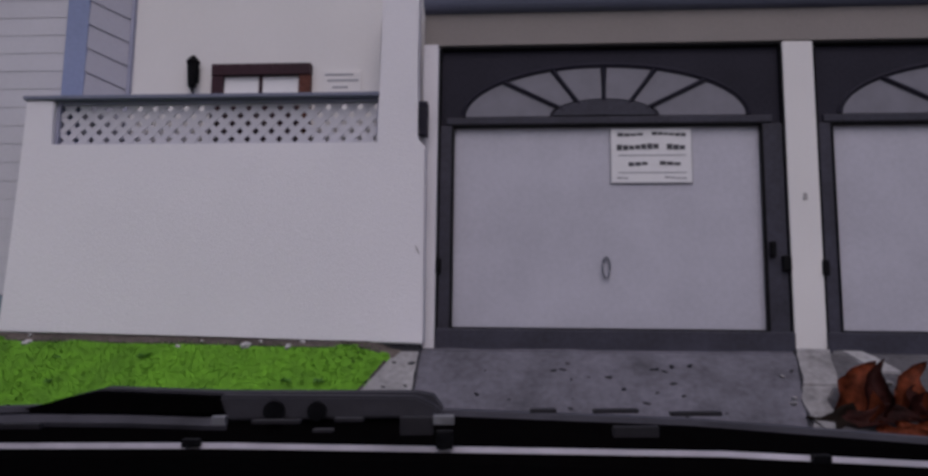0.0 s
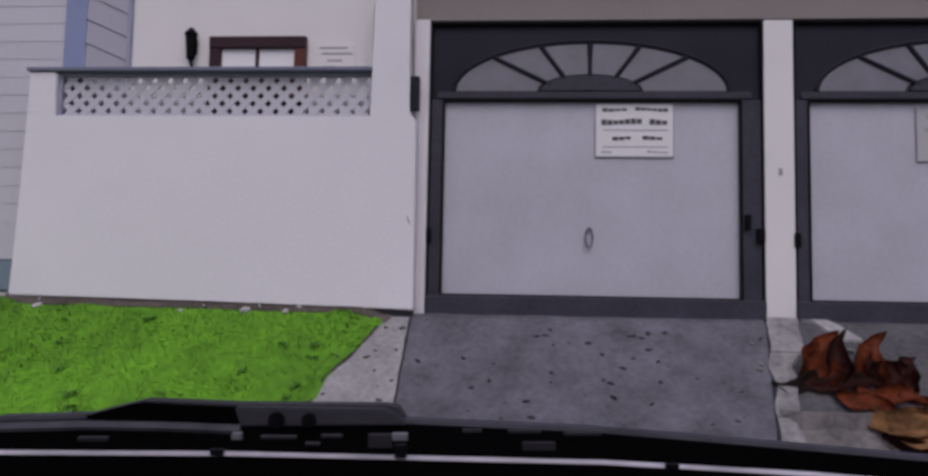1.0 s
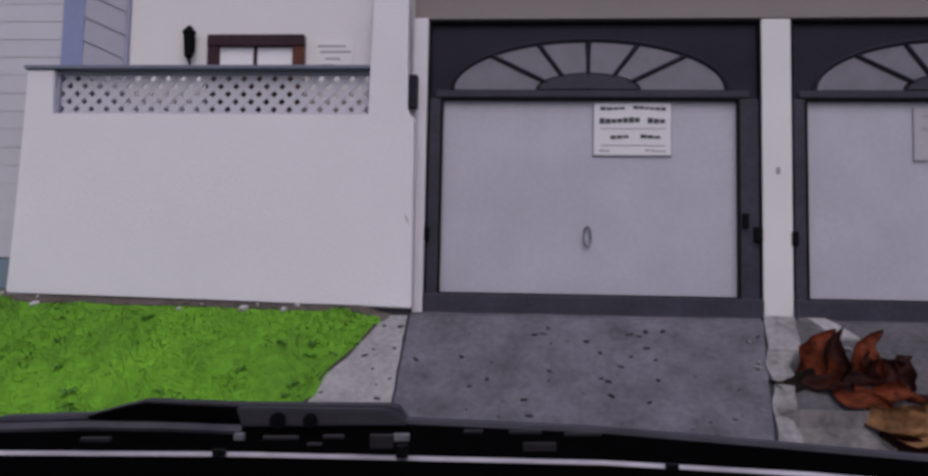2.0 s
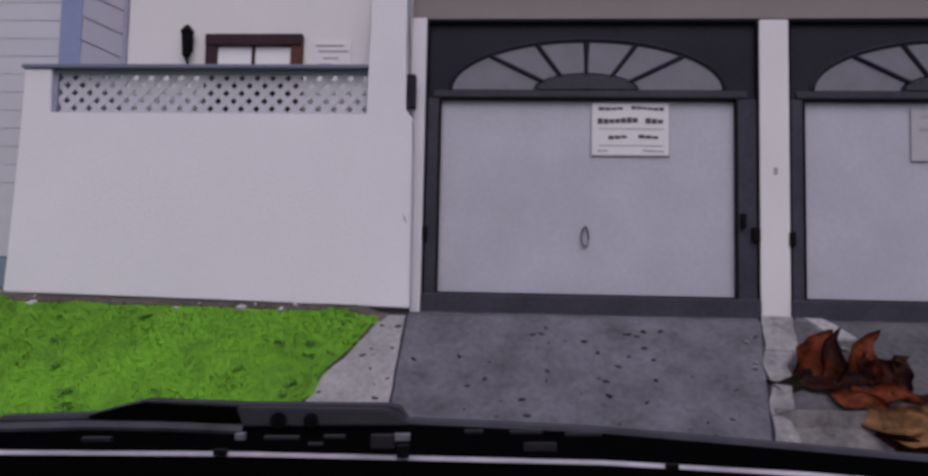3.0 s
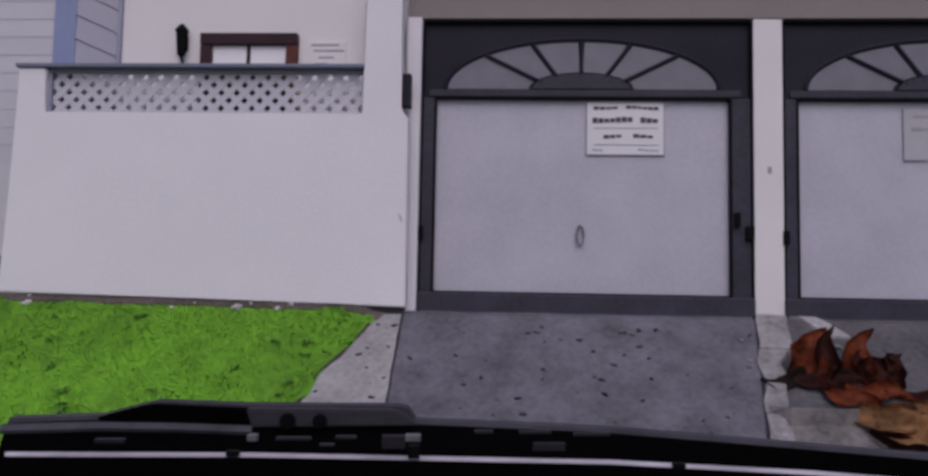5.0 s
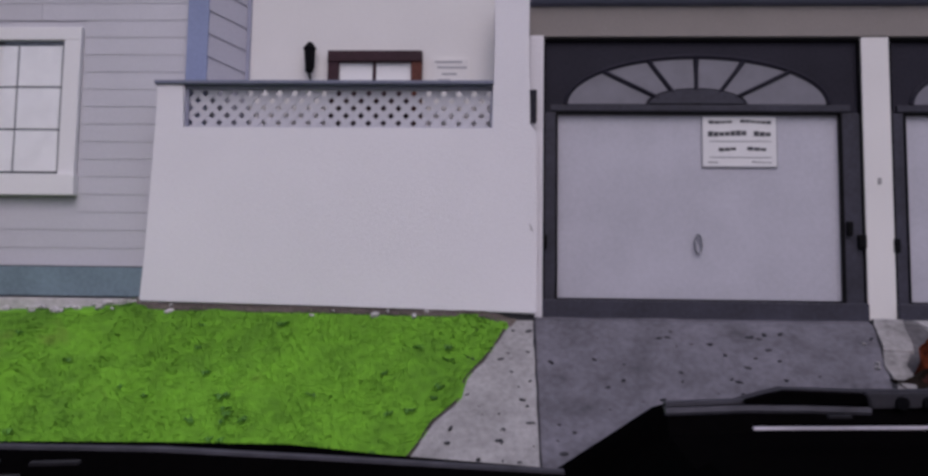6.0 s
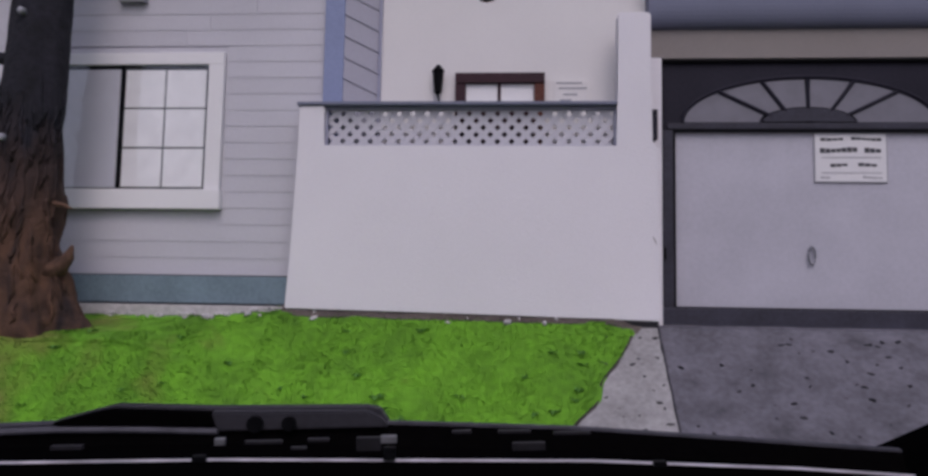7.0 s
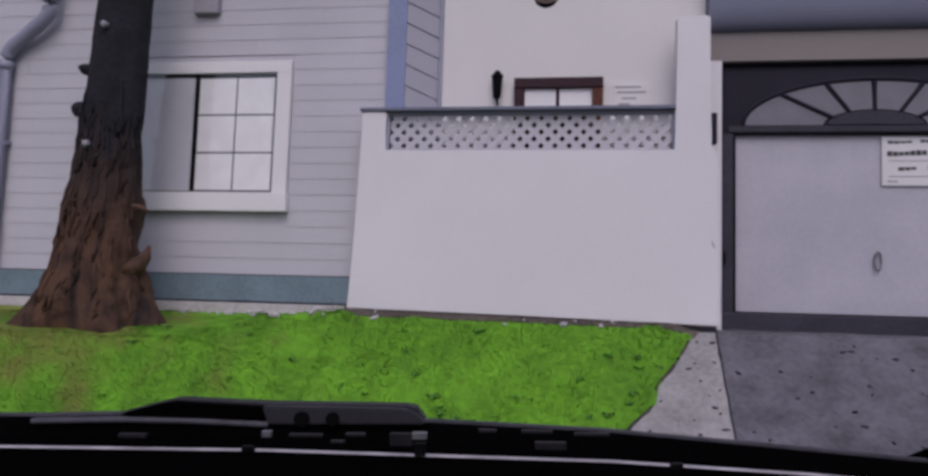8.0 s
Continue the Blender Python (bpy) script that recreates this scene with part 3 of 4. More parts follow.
LINES = (words(((0.09, 0.41), (0.51, 0.93)), 0.12, 0.0125, INK) + words(((0.08, 0.60), (0.69, 0.92)), 0.35, 0.021, INK)
         + [(0.10, 0.92, 0.50, 0.003, FAINT), (0.10, 0.92, 0.81, 0.003, FAINT)]
         + words(((0.22, 0.46), (0.60, 0.86)), 0.65, 0.014, INK) + words(((0.08, 0.22), (0.66, 0.93)), 0.90, 0.006, FAINT))
PALE_LINES = words(((0.12, 0.44), (0.54, 0.90)), 0.16, 0.010, FAINT) + words(((0.10, 0.60),), 0.40, 0.014, FAINT) + words(((0.30, 0.80),), 0.66, 0.010, FAINT)
sign(1.262, 1.505, 0.59, 0.415, LINES, "white notice board with dark lines of small print", SIGN)
sign(3.61, 1.47, 0.59, 0.40, PALE_LINES, "weathered grey notice board with faded print", SIGNGREY)

mark = thing("pillar_plate", "small grey worn plate on the white pillar", "plate", at=(2.615, -0.002, 0.98))
part("plate", box(bmesh.new(), -0.014, 0.014, -0.006, 0.002, -0.024, 0.024, 0.005), CONCRETE, mark)

# ---- the porch ----
rosette = thing("ceiling_rose", "brown metal lamp base on the cream porch wall", "lamp", at=(-1.49, 0.058, 2.78))
part("base", tube(bmesh.new(), [(0, 0.002, 0), (0, -0.012, 0), (0, -0.03, -0.01)], [0.11, 0.095, 0.03], 16), FADED, rosette, smooth=True)
part("arm", tube(bmesh.new(), [(0, -0.05, -0.01), (0.02, -0.10, 0.03), (0.02, -0.12, 0.12)], 0.014, 8), FADED, rosette)

entry = thing("entry_door", "maroon framed entry door with pale panels behind lattice", "door", at=(-1.365, 0.05, -0.1))
for n, b, m, l in (("door_frame_left", (-1.75, -1.66, 0.0, 0.058, -0.1, 1.93), MAROON, "maroon wooden jamb"),
                   ("door_frame_right", (-1.07, -0.98, 0.0, 0.058, -0.1, 1.93), REDWOOD, "red-brown wooden jamb"),
                   ("door_head", (-1.75, -0.98, -0.01, 0.058, 1.932, 2.02), MAROON, "maroon wooden head"),
                   ("door_leaf", (-1.658, -1.072, 0.03, 0.058, 1.70, 1.928), TRIM, "pale upper panel"),
                   ("lower_leaf", (-1.658, -1.072, 0.03, 0.058, -0.1, 1.698), MAROON, "dark maroon lower panel"),
                   ("mullion", (-1.385, -1.355, 0.018, 0.03, 1.70, 1.928), MAROON, "")):
    part(n, local(box(bmesh.new(), *b, 0.005), entry), m, entry, l)

lamp = thing("wall_lantern", "black metal wall lantern beside the entry door", "lamp", at=(-1.90, 0.0, 1.95))
part("lantern_body", tube(bmesh.new(), [(0, 0, -0.12), (0, 0, -0.10), (0, 0, 0.07), (0, 0, 0.09), (0, 0, 0.14)], [0.016, 0.034, 0.048, 0.056, 0.016], 8), BLACK, lamp)
part("lantern_tail", tube(bmesh.new(), [(0, 0.0, -0.12), (0.01, 0.02, -0.17)], [0.014, 0.008], 6), BLACK, lamp)
part("wall_plate", box(bmesh.new(), -0.03, 0.03, 0.03, 0.062, -0.06, 0.06, 0.006), BLACK, lamp)
part("bracket", tube(bmesh.new(), [(0, 0.0, 0.10), (0, 0.05, 0.05)], 0.01, 6), BLACK, lamp)

plate = thing("house_plate", "small white plate with faint grey bars", "plate", at=(-0.90, 0.058, 1.75))
part("board", box(bmesh.new(), 0, 0.30, -0.012, 0.0, 0, 0.22, 0.004), CREAM, plate)
for x0, x1, z in ((0.02, 0.24, 0.19), (0.04, 0.28, 0.145), (0.08, 0.2, 0.09), (0.05, 0.15, 0.04)):
    part("print_bar", box(bmesh.new(), x0, x1, -0.015, -0.0125, z - 0.007, z + 0.007), FAINT, plate)

# made-up dark box, slot included, in place of the shadowed gap beside the pier
box_ob = thing("letter_box", "narrow dark box standing in for the shadowed gap beside the pier", "box", at=(-0.09, -0.13, 1.40))
part("body", box(bmesh.new(), -0.033, 0.03, -0.06, 0.03, 0.0, 0.25, 0.008), CHARCOAL, box_ob)
part("slot", box(bmesh.new(), -0.02, 0.02, -0.064, -0.06, 0.19, 0.2), DARK, box_ob)

# ---- left house front ----
corner = box(bmesh.new(), -2.886, -2.712, -0.09, 0.338, -0.2, 5.2, 0.008)
tagged(part("corner_board", corner, CORNER), "blue painted vertical corner board", "trim", kind="structure")
teal = bmesh.new()
box(teal, -12.0, -3.11, -0.108, -0.015, 0.0, 0.231, 0.01)
tagged(part("base_board", teal, TEAL), "weathered teal base board along the house foot", "trim", kind="structure")
# dark strips paint the shadow lines below and above the base board
for name, y0, z0, z1 in (("lower_shadow_line", -0.119, -0.013, -0.002), ("upper_shadow_line", -0.050, 0.232, 0.242)):
    tagged(part(name, box(bmesh.new(), -12.0, -3.11, y0, -0.016, z0, z1, 0.003), DARK), "dark strip painting a shadow line along the base board", "trim", kind="structure")
foot_bm = bmesh.new()
box(foot_bm, -12.0, -3.11, -0.165, -0.015, -0.3, -0.015, 0.015)
tagged(part("footing", foot_bm, FOOTING), "pale concrete footing under the base board", "footing", kind="structure")

WX0, WX1, WZ0, WZ1 = -5.491, -3.913, 0.978, 2.090
siding = thing("siding_front", "pale grey horizontal lap siding on the house front", "siding", kind="structure")


def board(x0, x1, z, h, parent, y=-0.015):
    """One lap board, thin at its top."""
    bm = bmesh.new()
    a = [bm.verts.new(p) for p in ((x0, y, z), (x0, y - 0.0105, z), (x0, y - 0.006, z + h), (x0, y, z + h))]
    b = [bm.verts.new(p) for p in ((x1, y, z), (x1, y - 0.0105, z), (x1, y - 0.006, z + h), (x1, y, z + h))]
    bm.faces.new(a)
    bm.faces.new(b[::-1])
    for i in range(4):
        bm.faces.new((a[i], a[(i + 1) % 4], b[(i + 1) % 4], b[i]))
    return part("siding_board", bm, SIDING, parent)


z, h = 0.244, 0.1446
rnd = random.Random(3)
while z < 5.0:
    spans = [(-11.9, -2.890)]
    if z + h > WZ0 - 0.17 and z < WZ1 + 0.13:
        spans = [(-11.9, WX0 - 0.15), (WX1 + 0.15, -2.890)]
    for s0, s1 in spans:
        cuts = [s0]
        while s1 - cuts[-1] > 3.2:
            cuts.append(cuts[-1] + rnd.uniform(1.6, 3.0))
        cuts.append(s1)
        for c0, c1 in zip(cuts, cuts[1:]):
            board(c0 + 0.002, c1 - 0.002, z, h + 0.012, siding)
    z += h

# splayed boarded return beside the blue corner
splay = thing("splayed_return", "pale boarded return wall beside the blue corner board", "siding", kind="structure", at=(-2.712, -0.075, 0))
z = 1.0
while z < 5.0:
    bm = bmesh.new()
    p = [(0.002, 0.0), (0.278, -0.11)]
    v = []
    for (x, dz) in p:
        y = 0.13 * x / 0.278
        for yy, zz in ((y + 0.05, z + dz), (y - 0.014, z + dz), (y - 0.002, z + dz + 0.2), (y + 0.05, z + dz + 0.2)):
            v.append(bm.verts.new((x, yy, zz)))
    bm.faces.new(v[:4])
    bm.faces.new(v[4:][::-1])
    for i in range(4):
        bm.faces.new((v[i], v[(i + 1) % 4], v[4 + (i + 1) % 4], v[4 + i]))
    part("siding_board", bm, SPLAY, splay)
    z += 0.19
part("edge_trim", box(bmesh.new(), 0.280, 0.306, 0.095, 0.16, 0.9, 5.0, 0.004), PIPE, splay, "thin lavender-grey edge trim")

window = thing("window_1", "white framed window with blind and small panes", "window", kind="structure", at=(-4.70, -0.05, 0.978))
T = 0.138
for n, b in (("casing_top", (WX0 - T, WX1 + T, -0.065, -0.016, WZ1, WZ1 + 0.109)), ("casing_left", (WX0 - T, WX0, -0.065, -0.016, WZ0, WZ1)),
             ("casing_right", (WX1, WX1 + T, -0.065, -0.016, WZ0, WZ1)), ("window_sill", (WX0 - T - 0.02, WX1 + T + 0.02, -0.098, -0.016, WZ0 - 0.171, WZ0))):
    part(n, local(box(bmesh.new(), *b, 0.008), window), TRIM, window)
# recess shadow around the panes comes from this near-black plate
part("shadow_gap", local(box(bmesh.new(), WX0, WX1, -0.021, -0.015, WZ0, WZ1), window), DARK, window, "flat dark plate painted as the recess shadow")
mid = -4.697
sash = part("sash", local(box(bmesh.new(), mid - 0.02, mid + 0.012, -0.040, -0.022, WZ0, WZ1, 0.003), window), BLACK, window, "dark meeting stile between the sashes")
part("blind", local(box(bmesh.new(), WX0 + 0.02, mid - 0.02, -0.034, -0.023, WZ0 + 0.02, WZ1 - 0.035, 0.004), window), BLIND, window, "drawn grey blind behind glass")
cols, rows_ = 2, 3
pw = (WX1 - 0.02 - mid - 0.02) / cols
ph = (WZ1 - 0.035 - WZ0 - 0.02) / rows_
for i in range(cols):
    for j in range(rows_):
        x0 = mid + 0.02 + i * pw
        z0 = WZ0 + 0.02 + j * ph
        part("pane", local(box(bmesh.new(), x0 + 0.008, x0 + pw - 0.008, -0.036, -0.023, z0 + 0.008, z0 + ph - 0.008, 0.003), window), WINGLASS, sash, "pale curtained pane")

for x0, x1 in ((WX0 + 0.004, mid - 0.024), (mid + 0.016, WX1 - 0.004)):
    glass = part("glass", local(box(bmesh.new(), x0, x1, -0.047, -0.043, WZ0 + 0.004, WZ1 - 0.004), window), GLASS, window, "clear window glass")
    glass.visible_shadow = False

pipe = thing("downpipe", "lavender-grey painted downpipe with a slanted elbow", "pipe", at=(-6.652, -0.098, 0.24))
pts = [(-6.652, -0.098, 0.245), (-6.652, -0.098, 2.223), (-6.647, -0.1, 2.28), (-6.623, -0.104, 2.328), (-6.576, -0.11, 2.375)]
pts += [(-6.29, -0.142, 2.58), (-6.233, -0.15, 2.623), (-6.195, -0.158, 2.67), (-6.179, -0.163, 2.727), (-6.176, -0.165, 2.794), (-6.176, -0.165, 4.848)]
part("pipe_run", local(tube(bmesh.new(), pts, 0.065, 14), pipe), PIPE, pipe, smooth=True)
for x, y, z in ((-6.652, -0.098, 2.185), (-6.176, -0.165, 2.822)):
    part("collar", local(tube(bmesh.new(), [(x, y, z - 0.04), (x, y, z + 0.04)], 0.074, 14), pipe), PIPE, pipe, "pipe collar", smooth=True)
part("pipe_bracket", local(box(bmesh.new(), -6.728, -6.576, -0.118, -0.016, 1.42, 1.46, 0.004), pipe), PIPE, pipe)

vent = thing("wall_box", "small grey metal box fixed to the siding", "box", at=(-4.645, -0.101, 2.708))
part("body", box(bmesh.new(), -0.11, 0.13, 0.0, 0.084, -0.05, 0.24, 0.012), BOXGREY, vent)
part("lid", box(bmesh.new(), -0.13, 0.15, -0.02, 0.084, 0.241, 0.263, 0.006), BOXGREY, vent)


# ---- tree ----
tree = thing("tree", "thick dark tree trunk with a flared brown base", "tree", at=(-5.13, -0.65, -0.2345))
tree.scale = (0.926, 0.926, 0.926)


def bark(a, z, rough, out=0.0):
    """A point of the trunk's surface at angle a and height z: flared and lobed at the foot, rough all over."""
    r = 0.262 + 0.185 * math.exp(-max(0, z) / 0.85) + 0.25 * math.exp(-(z + 0.25) / 0.22) - 0.008 * max(0, z - 1)
    cx = -0.055 + 0.036 * z - 0.05 * math.exp(-(z + 0.25) / 0.3)
    w = rough * (1.6 if z < 1.1 else 1.0)
    flare = 1 + 0.16 * math.exp(-(z + 0.25) / 0.3) * math.sin(a * 5 + 0.6) + w * noise.noise(Vector((math.cos(a) * 2.2, math.sin(a) * 2.2, z * 3.0)))
    flare += 0.45 * w * noise.noise(Vector((math.cos(a) * 7, math.sin(a) * 7, z * 9)))
    depth = 0.75 - 0.30 * math.exp(-(z + 0.25) / 0.3)
    r = r * flare + out
    return cx + r * math.cos(a), depth * r * math.sin(a), z + 0.25


def trunk(z0, z1, rough):
    bm = bmesh.new()
    n, m = 110, 60
    rings = [[bm.verts.new(bark(2 * math.pi * k / m, z0 + (z1 - z0) * (i / n) ** 1.4, rough)) for k in range(m)] for i in range(n + 1)]
    for a, b in zip(rings, rings[1:]):
        for k in range(m):
            bm.faces.new((a[k], a[(k + 1) % m], b[(k + 1) % m], b[k]))
    bm.faces.new(rings[-1])
    return part("trunk", bm, TRUNK, tree, "dark trunk, brown and fibrous at the foot", smooth=True)


trunk(-0.5, 4.6, 0.085)
fibre = random.Random(31)
for _ in range(130):
    a, z = fibre.uniform(math.pi, 2 * math.pi) + fibre.gauss(0, 0.25), fibre.uniform(-0.2, 1.5)
    run, drift, thick = fibre.uniform(0.15, 0.55), fibre.gauss(0, 0.10), fibre.uniform(0.008, 0.022)
    pts = [bark(a + drift * t + 0.03 * math.sin(9 * t + z * 5), z + run * t, 0.085, 0.004) for t in spread(0, 1, 5)]
    part("bark_strip", tube(bmesh.new(), pts, [0.004, thick, thick * 1.2, thick, thick * 0.8, 0.003], 5), TRUNK, tree, smooth=True)
rnd = random.Random(8)
leaf_v, leaf_f = [], []
for i in range(9):
    a = i * 0.70 + rnd.uniform(-0.2, 0.2)
    L = rnd.uniform(1.3, 2.2)
    p0 = Vector((0.03, 0, 4.2 + 0.06 * i))
    p1 = p0 + Vector((math.cos(a) * L * 0.4, math.sin(a) * L * 0.4, 0.8))
    p2 = p0 + Vector((math.cos(a) * L, math.sin(a) * L, 1.6 + rnd.uniform(0, 0.8)))
    part("limb", tube(bmesh.new(), [p0, p1, p2], [0.10, 0.06, 0.02], 8), BARK, tree)
    for _ in range(140):
        t = rnd.uniform(0.45, 1.1)
        c = p0.lerp(p2, t) + Vector((rnd.gauss(0, 0.35), rnd.gauss(0, 0.35), rnd.gauss(0.1, 0.28)))
        d = Vector((rnd.gauss(0, 1), rnd.gauss(0, 1), rnd.gauss(-0.3, 0.6))).normalized() * 0.09
        s = d.cross(Vector((rnd.gauss(0, 1), rnd.gauss(0, 1), 1))).normalized() * 0.03
        k = len(leaf_v)
        leaf_v += [c - d, c + s, c + d, c - s]
        leaf_f.append((k, k + 1, k + 2, k + 3))
me = bpy.data.meshes.new("crown")
me.from_pydata(leaf_v, [], leaf_f)
me.materials.append(LEAF)
crown = new("crown", me)
crown.parent = tree
for x, y, z in ((-0.01, -0.20, 2.72), (-0.08, -0.235, 1.61)):
    part("knot", tube(bmesh.new(), [(x, y + 0.06, z), (x, y - 0.035, z), (x, y - 0.045, z)], [0.035, 0.03, 0.012], 8), FAINT, tree, "grey cut knot")
part("stub", tube(bmesh.new(), [(0.24, -0.05, 1.08), (0.39, -0.06, 1.06), (0.47, -0.07, 1.03)], [0.04, 0.02, 0.006], 6), FIBRE, tree, "short broken twig stub")
part("burl", tube(bmesh.new(), [(0.22, -0.05, 0.46), (0.40, -0.06, 0.54), (0.46, -0.06, 0.62), (0.49, -0.06, 0.72)], [0.09, 0.075, 0.05, 0.012], 10), FIBRE, tree, "curled bark spur", smooth=True)
for x, z, r0 in ((-0.30, 2.36, 0.05), (-0.34, 1.98, 0.07)):
    part("stub", tube(bmesh.new(), [(x + 0.16, -0.04, z - 0.03), (x, -0.05, z), (x - 0.05, -0.05, z + 0.02)], [r0 + 0.03, r0, 0.015], 8), TRUNK, tree, "short dark branch stub", smooth=True)

# ---- dry plant by the pillar ----
plant = thing("dry_plant", "rust-brown dry plant with broad curling leaves", "plant", at=(2.76, -0.72, -0.50))


def leaf(base, tip, width, bend, mat, label, cup=0.4):
    """A broad leaf from base to tip, cupped and bowed, with some thickness."""
    bm = bmesh.new()
    b, t = Vector(base), Vector(tip)
    d = t - b
    up = Vector((0, -1, 0.35)).normalized()
    side = d.cross(up).normalized()
    nrm = side.cross(d).normalized()
    rows = []
    n = 14
    for i in range(n + 1):
        f = i / n
        w = width * (math.sin(math.pi * min(1, 0.12 + 0.88 * f) ** 0.85) + 0.05) * (1 if i < n else 0.1) * (1 - 0.35 * f * f) * (1 + 0.16 * math.sin(11 * f + 40 * b.x) + 0.08 * math.sin(23 * f + 9 * b.x))
        c = b + d * f + nrm * (bend * math.sin(f * math.pi)) + side * 0.03 * math.sin(f * 7)
        row = []
        for j in (-1, -0.55, 0, 0.55, 1):
            q = c + side * (w * j) + nrm * (cup * w * j * j + 0.016 * math.sin(9 * f + 3 * j + 20 * b.x) + 0.010 * math.cos(5 * j + 6 * f))
            row.append(bm.verts.new(q))
        rows.append(row)
    for a, c in zip(rows, rows[1:]):
        for k in range(4):
            bm.faces.new((a[k], a[k + 1], c[k + 1], c[k]))
    bmesh.ops.solidify(bm, geom=list(bm.faces), thickness=0.008)
    return part("leaf", bm, mat, plant, label, smooth=True)


leaf((-0.23, 0.10, -0.04), (0.01, 0.14, 0.35), 0.120, 0.05, RUST, "upright rust-red leaf", 0.75)
leaf((-0.09, 0.07, -0.03), (0.05, 0.12, 0.36), 0.075, 0.07, RUSTDARK, "dark upright leaf", 1.0)
leaf((0.09, 0.10, -0.03), (0.31, 0.14, 0.35), 0.100, 0.05, RUST, "upright rust-red leaf", 0.75)
leaf((0.15, 0.06, -0.02), (0.25, 0.10, 0.22), 0.050, 0.05, RUSTDARK, "dark curled leaf", 0.9)
leaf((0.10, 0.05, -0.05), (0.46, 0.08, 0.11), 0.115, 0.05, RUSTDARK, "dark curled leaf", 0.7)
leaf((0.33, 0.07, -0.04), (0.49, 0.12, 0.19), 0.080, 0.05, RUSTDARK, "dark curled leaf tip", 0.8)
leaf((-0.14, 0.02, -0.02), (-0.44, 0.00, -0.01), 0.070, 0.02, OLIVE, "dark olive drooping leaf", 0.5)
leaf((-0.27, 0.04, 0.02), (0.28, 0.00, -0.02), 0.060, 0.05, RUSTDARK, "long dark red-brown leaf", 0.6)
leaf((0.05, -0.03, -0.04), (0.50, -0.10, -0.10), 0.065, 0.05, RUST, "long rust-brown leaf", 0.6)
leaf((-0.06, -0.04, -0.04), (0.28, -0.26, -0.22), 0.060, 0.06, RUST, "rust-brown fallen leaf", 0.6)
leaf((0.06, -0.19, -0.16), (0.50, -0.40, -0.32), 0.095, 0.09, TAN, "crumpled tan leaf", 0.7)
leaf((0.18, -0.27, -0.21), (0.64, -0.44, -0.35), 0.115, 0.09, TAN, "crumpled tan leaf", 0.7)
leaf((0.10, -0.30, -0.27), (0.52, -0.54, -0.46), 0.055, 0.05, RUSTDARK, "dark red-brown fallen leaf", 0.6)
leaf((0.40, -0.17, -0.13), (0.86, -0.32, -0.26), 0.095, 0.08, TAN, "crumpled tan leaf", 0.7)
leaf((0.30, -0.02, -0.07), (0.80, -0.12, -0.12), 0.045, 0.05, RUSTDARK, "dark red-brown leaf", 0.7)
part("stem", tube(bmesh.new(), [(0.08, 0.05, -0.2), (0.06, 0.06, 0.0), (0.05, 0.08, 0.12)], [0.05, 0.045, 0.02], 8), FIBRE, plant)

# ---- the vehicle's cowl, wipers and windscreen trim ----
# one cowl built twice, each copy posed from a camera position, then joined
COWL_AT_START = pose(0.708, -6.026, -0.02, 4.55, -1.15, 3.6) @ Matrix.Scale(0.87, 4)
COWL_AT_END = pose(-1.075, -6.774, -0.056, 5.52, -1.5, 7.6) @ Matrix.Scale(1.45, 4)
# the cowl's upper edge across one copy: across and height
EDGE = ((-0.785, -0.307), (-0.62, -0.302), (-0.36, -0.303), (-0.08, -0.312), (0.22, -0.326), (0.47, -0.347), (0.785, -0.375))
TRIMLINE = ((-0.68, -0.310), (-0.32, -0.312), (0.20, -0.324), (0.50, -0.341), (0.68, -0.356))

cowl = thing("vehicle_cowl", "black plastic cowl under a vehicle windscreen, repeated along the camera path", "vehicle part", at=(0.6, -4.9, ROAD))


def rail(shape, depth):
    """Points of an edge along both cowl copies, from the left end to the right."""
    pts = [COWL_AT_END @ Vector((x, depth, z)) for x, z in ((-1.3, shape[0][1]),) + shape]
    other = [COWL_AT_START @ Vector((x, depth, z)) for x, z in shape + ((1.3, shape[-1][1] - 0.02),)]
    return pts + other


def sweep(edge, section, reach=None):
    """A section of (forward, up) swept along an edge; reach scales how far the parts ahead of the edge go."""
    bm = bmesh.new()
    rings = []
    for i, p in enumerate(edge):
        k = reach[i] if reach else 1.0
        rings.append([bm.verts.new((p.x, p.y + dy * (k if dy > 0.1 else 1), ROAD if dz is None else p.z + dz * (k if dy > 0.1 else 1))) for dy, dz in section])
    n = len(section)
    for a, b in zip(rings, rings[1:]):
        for k in range(n):
            bm.faces.new((a[k], a[(k + 1) % n], b[(k + 1) % n], b[k]))
    bm.faces.new(rings[0])
    bm.faces.new(rings[-1][::-1])
    return local(bm, cowl)


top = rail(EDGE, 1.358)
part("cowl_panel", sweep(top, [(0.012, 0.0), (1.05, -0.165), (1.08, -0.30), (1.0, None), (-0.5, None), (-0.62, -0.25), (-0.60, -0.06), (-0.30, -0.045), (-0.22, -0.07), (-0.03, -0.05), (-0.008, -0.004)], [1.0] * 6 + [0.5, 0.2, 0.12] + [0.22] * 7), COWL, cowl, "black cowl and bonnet")
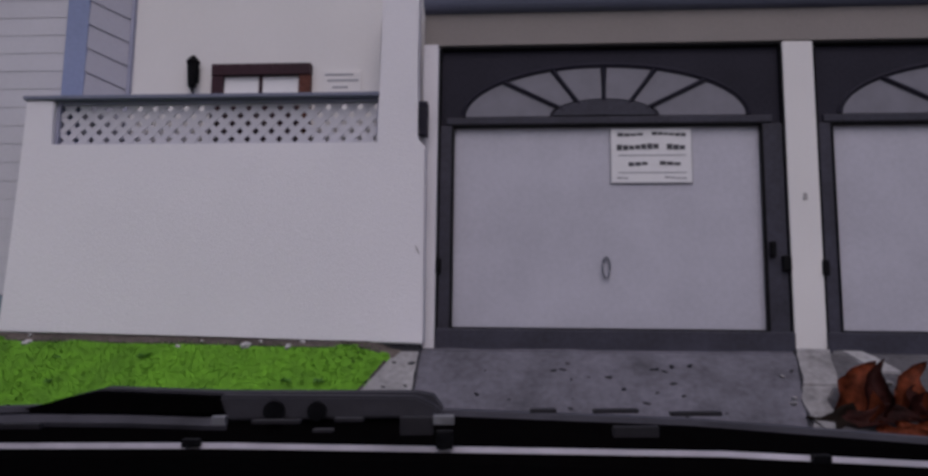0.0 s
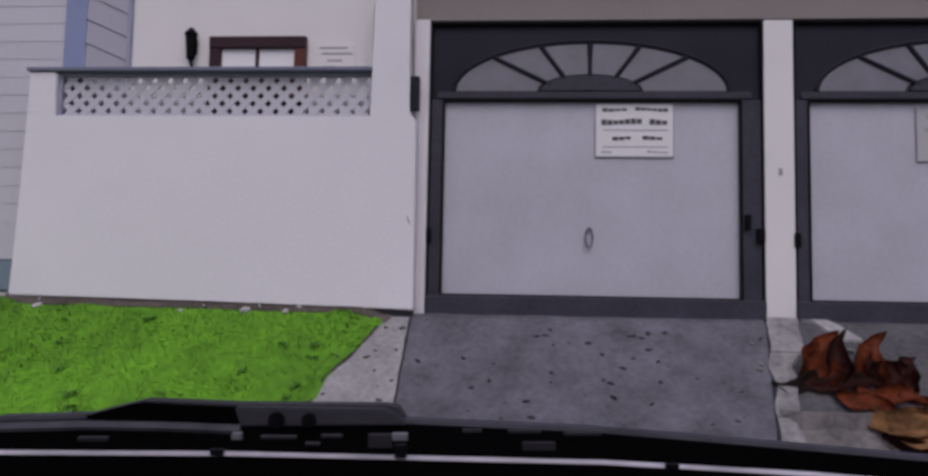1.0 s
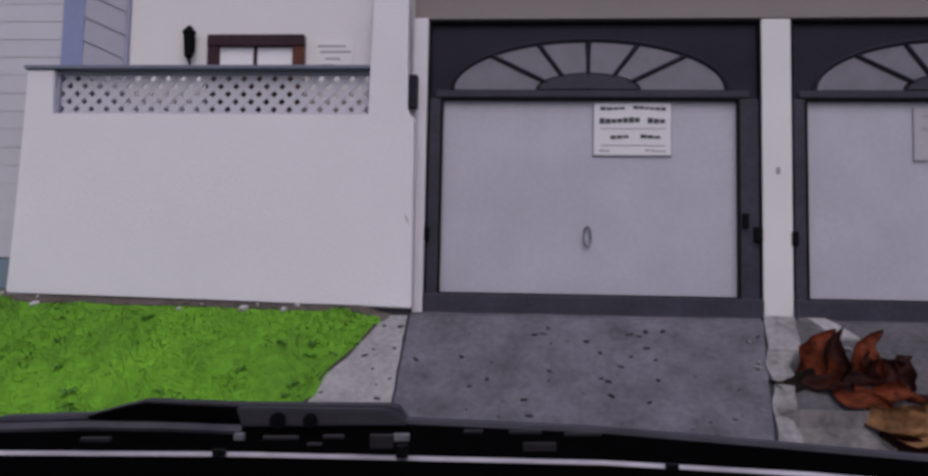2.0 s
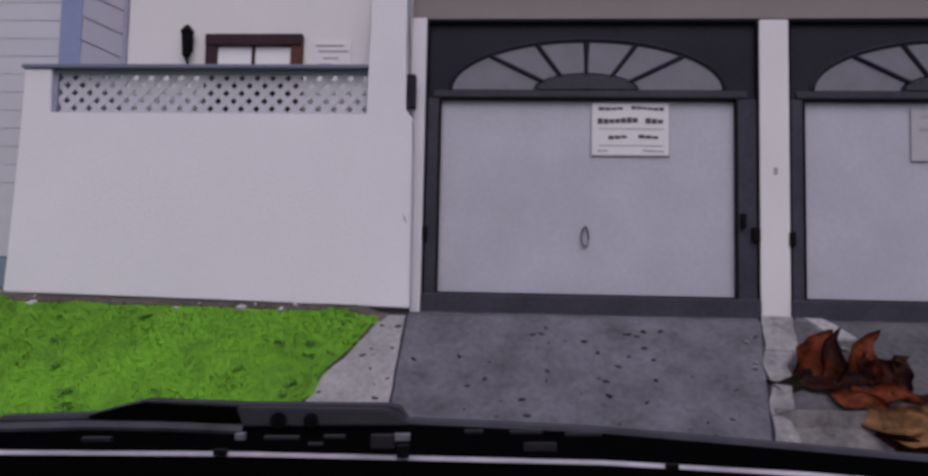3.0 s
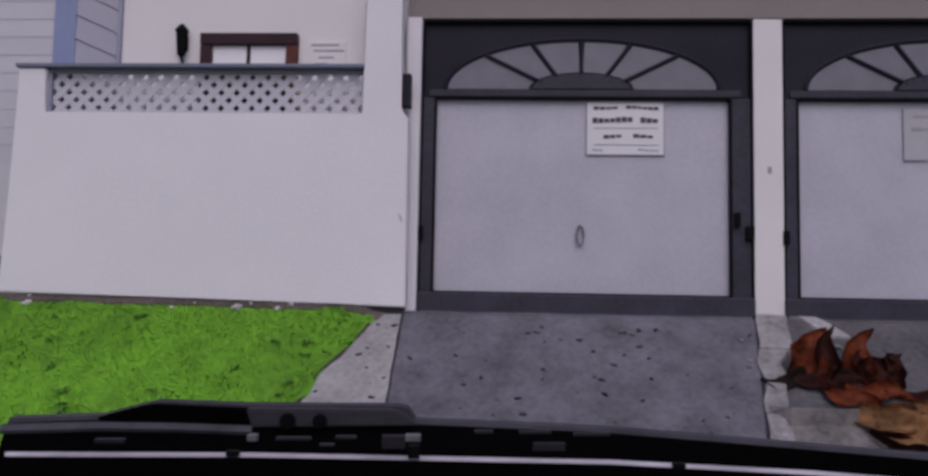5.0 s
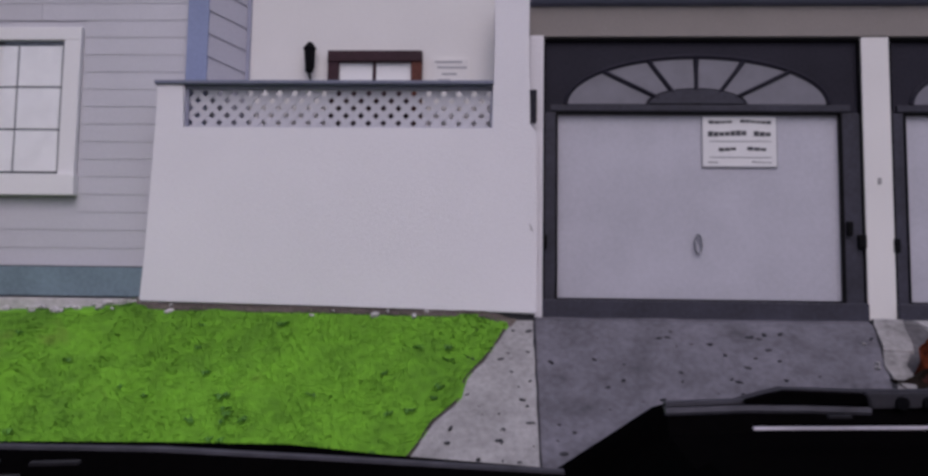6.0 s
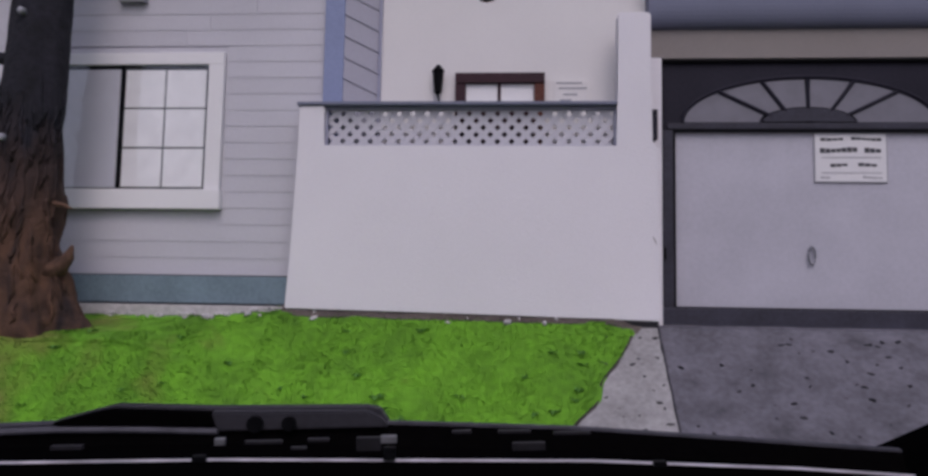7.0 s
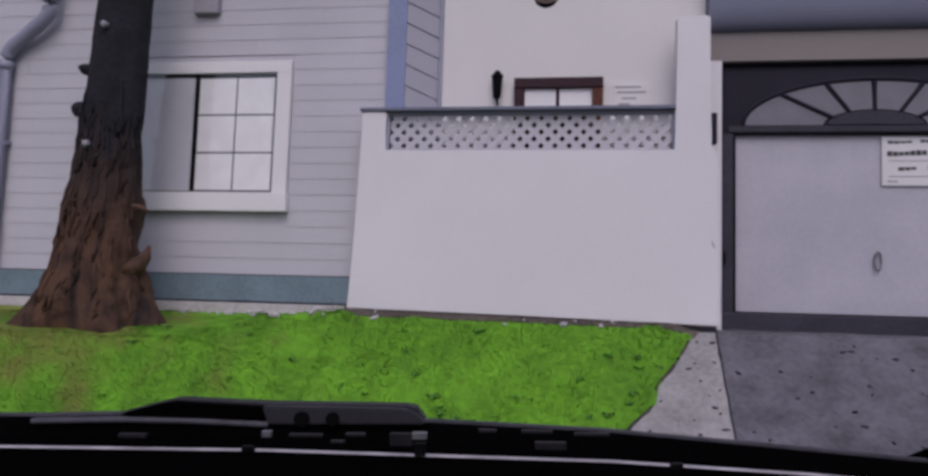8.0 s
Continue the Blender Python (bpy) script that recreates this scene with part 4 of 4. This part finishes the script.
for f, ends in ((COWL_AT_END, (-1.3, None)), (COWL_AT_START, (None, 1.3))):
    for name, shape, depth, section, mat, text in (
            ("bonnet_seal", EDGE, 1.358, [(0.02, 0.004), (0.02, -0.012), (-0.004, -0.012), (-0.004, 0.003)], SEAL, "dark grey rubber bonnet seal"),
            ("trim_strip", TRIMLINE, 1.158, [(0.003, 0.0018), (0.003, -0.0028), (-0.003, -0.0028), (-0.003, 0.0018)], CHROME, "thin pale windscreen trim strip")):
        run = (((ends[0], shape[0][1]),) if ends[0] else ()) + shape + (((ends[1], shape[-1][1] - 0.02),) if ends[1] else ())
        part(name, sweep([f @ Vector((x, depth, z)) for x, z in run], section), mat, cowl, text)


for f in (COWL_AT_START, COWL_AT_END):
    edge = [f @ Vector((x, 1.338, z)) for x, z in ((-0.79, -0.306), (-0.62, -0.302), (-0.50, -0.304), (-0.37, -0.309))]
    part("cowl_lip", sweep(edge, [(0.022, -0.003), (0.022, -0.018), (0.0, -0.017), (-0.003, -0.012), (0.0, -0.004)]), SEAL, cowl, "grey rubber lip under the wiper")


def wiper(frame_pose):
    w = thing("wiper", "parked black windscreen wiper on the cowl", "wiper", "wipers")
    w.matrix_world = frame_pose
    d = 1.34
    bm = slab(bmesh.new(), [(-0.63, -0.300), (-0.57, -0.285), (-0.54, -0.280), (-0.37, -0.288), (-0.36, -0.302), (-0.40, -0.307), (-0.62, -0.304)], d, d + 0.02)
    part("blade", bm, COWL, w, "glossy black wiper blade")
    bm = slab(bmesh.new(), [(-0.64, -0.303), (-0.58, -0.287), (-0.54, -0.2775), (-0.38, -0.284), (-0.13, -0.286), (-0.11, -0.290), (-0.095, -0.312), (-0.38, -0.316), (-0.62, -0.312)], d + 0.022, d + 0.05)
    part("arm", bm, COWLGREY, w, "dark grey wiper arm")
    bm = slab(bmesh.new(), [(-0.38, -0.2845), (-0.13, -0.2875), (-0.105, -0.30), (-0.095, -0.314), (-0.37, -0.316)], d - 0.004, d + 0.018)
    bmesh.ops.bevel(bm, geom=list(bm.edges), offset=0.003, segments=2, affect="EDGES")
    cover = part("pivot_cover", bm, COWLGREY, w, "dark grey pivot cover")
    for x, r in ((-0.309, 0.0135), (-0.255, 0.012)):
        bm = tube(bmesh.new(), [(x, d - 0.012, -0.304), (x, d - 0.0045, -0.304)], r, 16)
        part("bolt", bm, BLACK, cover, "black pivot bolt")
    return w


# the one wiper, repeated on the added cowl copy
wiper(COWL_AT_START)
wiper(COWL_AT_END)


# small fittings on each cowl copy: name, across, height, width, thickness, material, label
FITTINGS = (("trim_clip", -0.105, -0.338, 0.026, 0.012, STEEL, "pale clip head"), ("trim_clip", -0.104, -0.362, 0.020, 0.022, BLACK, "black clip foot"),
            ("trim_clip", -0.413, -0.364, 0.022, 0.010, BLACK, "black trim clip"), ("trim_clip", 0.351, -0.388, 0.022, 0.010, BLACK, "black trim clip"),
            ("bracket", -0.138, -0.345, 0.040, 0.022, DIMGREY, "dark grey bracket"), ("clip", -0.379, -0.337, 0.017, 0.011, STEEL, "small pale metal clip"),
            ("grey_bar", -0.622, -0.342, 0.050, 0.007, DIMGREY, "faint grey bar"), ("grey_bar", -0.309, -0.339, 0.060, 0.005, DIMGREY, "faint grey bar"),
            ("grey_bar", -0.220, -0.337, 0.035, 0.005, DIMGREY, "faint grey bar"), ("grey_bar", -0.252, -0.350, 0.025, 0.004, DIMGREY, "faint grey bar"),
            ("grey_bar", 0.016, -0.328, 0.032, 0.005, DIMGREY, "faint grey bar"), ("grey_bar", 0.104, -0.329, 0.055, 0.005, DIMGREY, "faint grey bar"),
            ("grey_bar", 0.201, -0.333, 0.062, 0.005, DIMGREY, "faint grey bar"), ("label_plate", 0.128, -0.354, 0.055, 0.013, DIMGREY, "faint grey plate"))
NEAR = 1.150 / 1.358
for f in (COWL_AT_START, COWL_AT_END):
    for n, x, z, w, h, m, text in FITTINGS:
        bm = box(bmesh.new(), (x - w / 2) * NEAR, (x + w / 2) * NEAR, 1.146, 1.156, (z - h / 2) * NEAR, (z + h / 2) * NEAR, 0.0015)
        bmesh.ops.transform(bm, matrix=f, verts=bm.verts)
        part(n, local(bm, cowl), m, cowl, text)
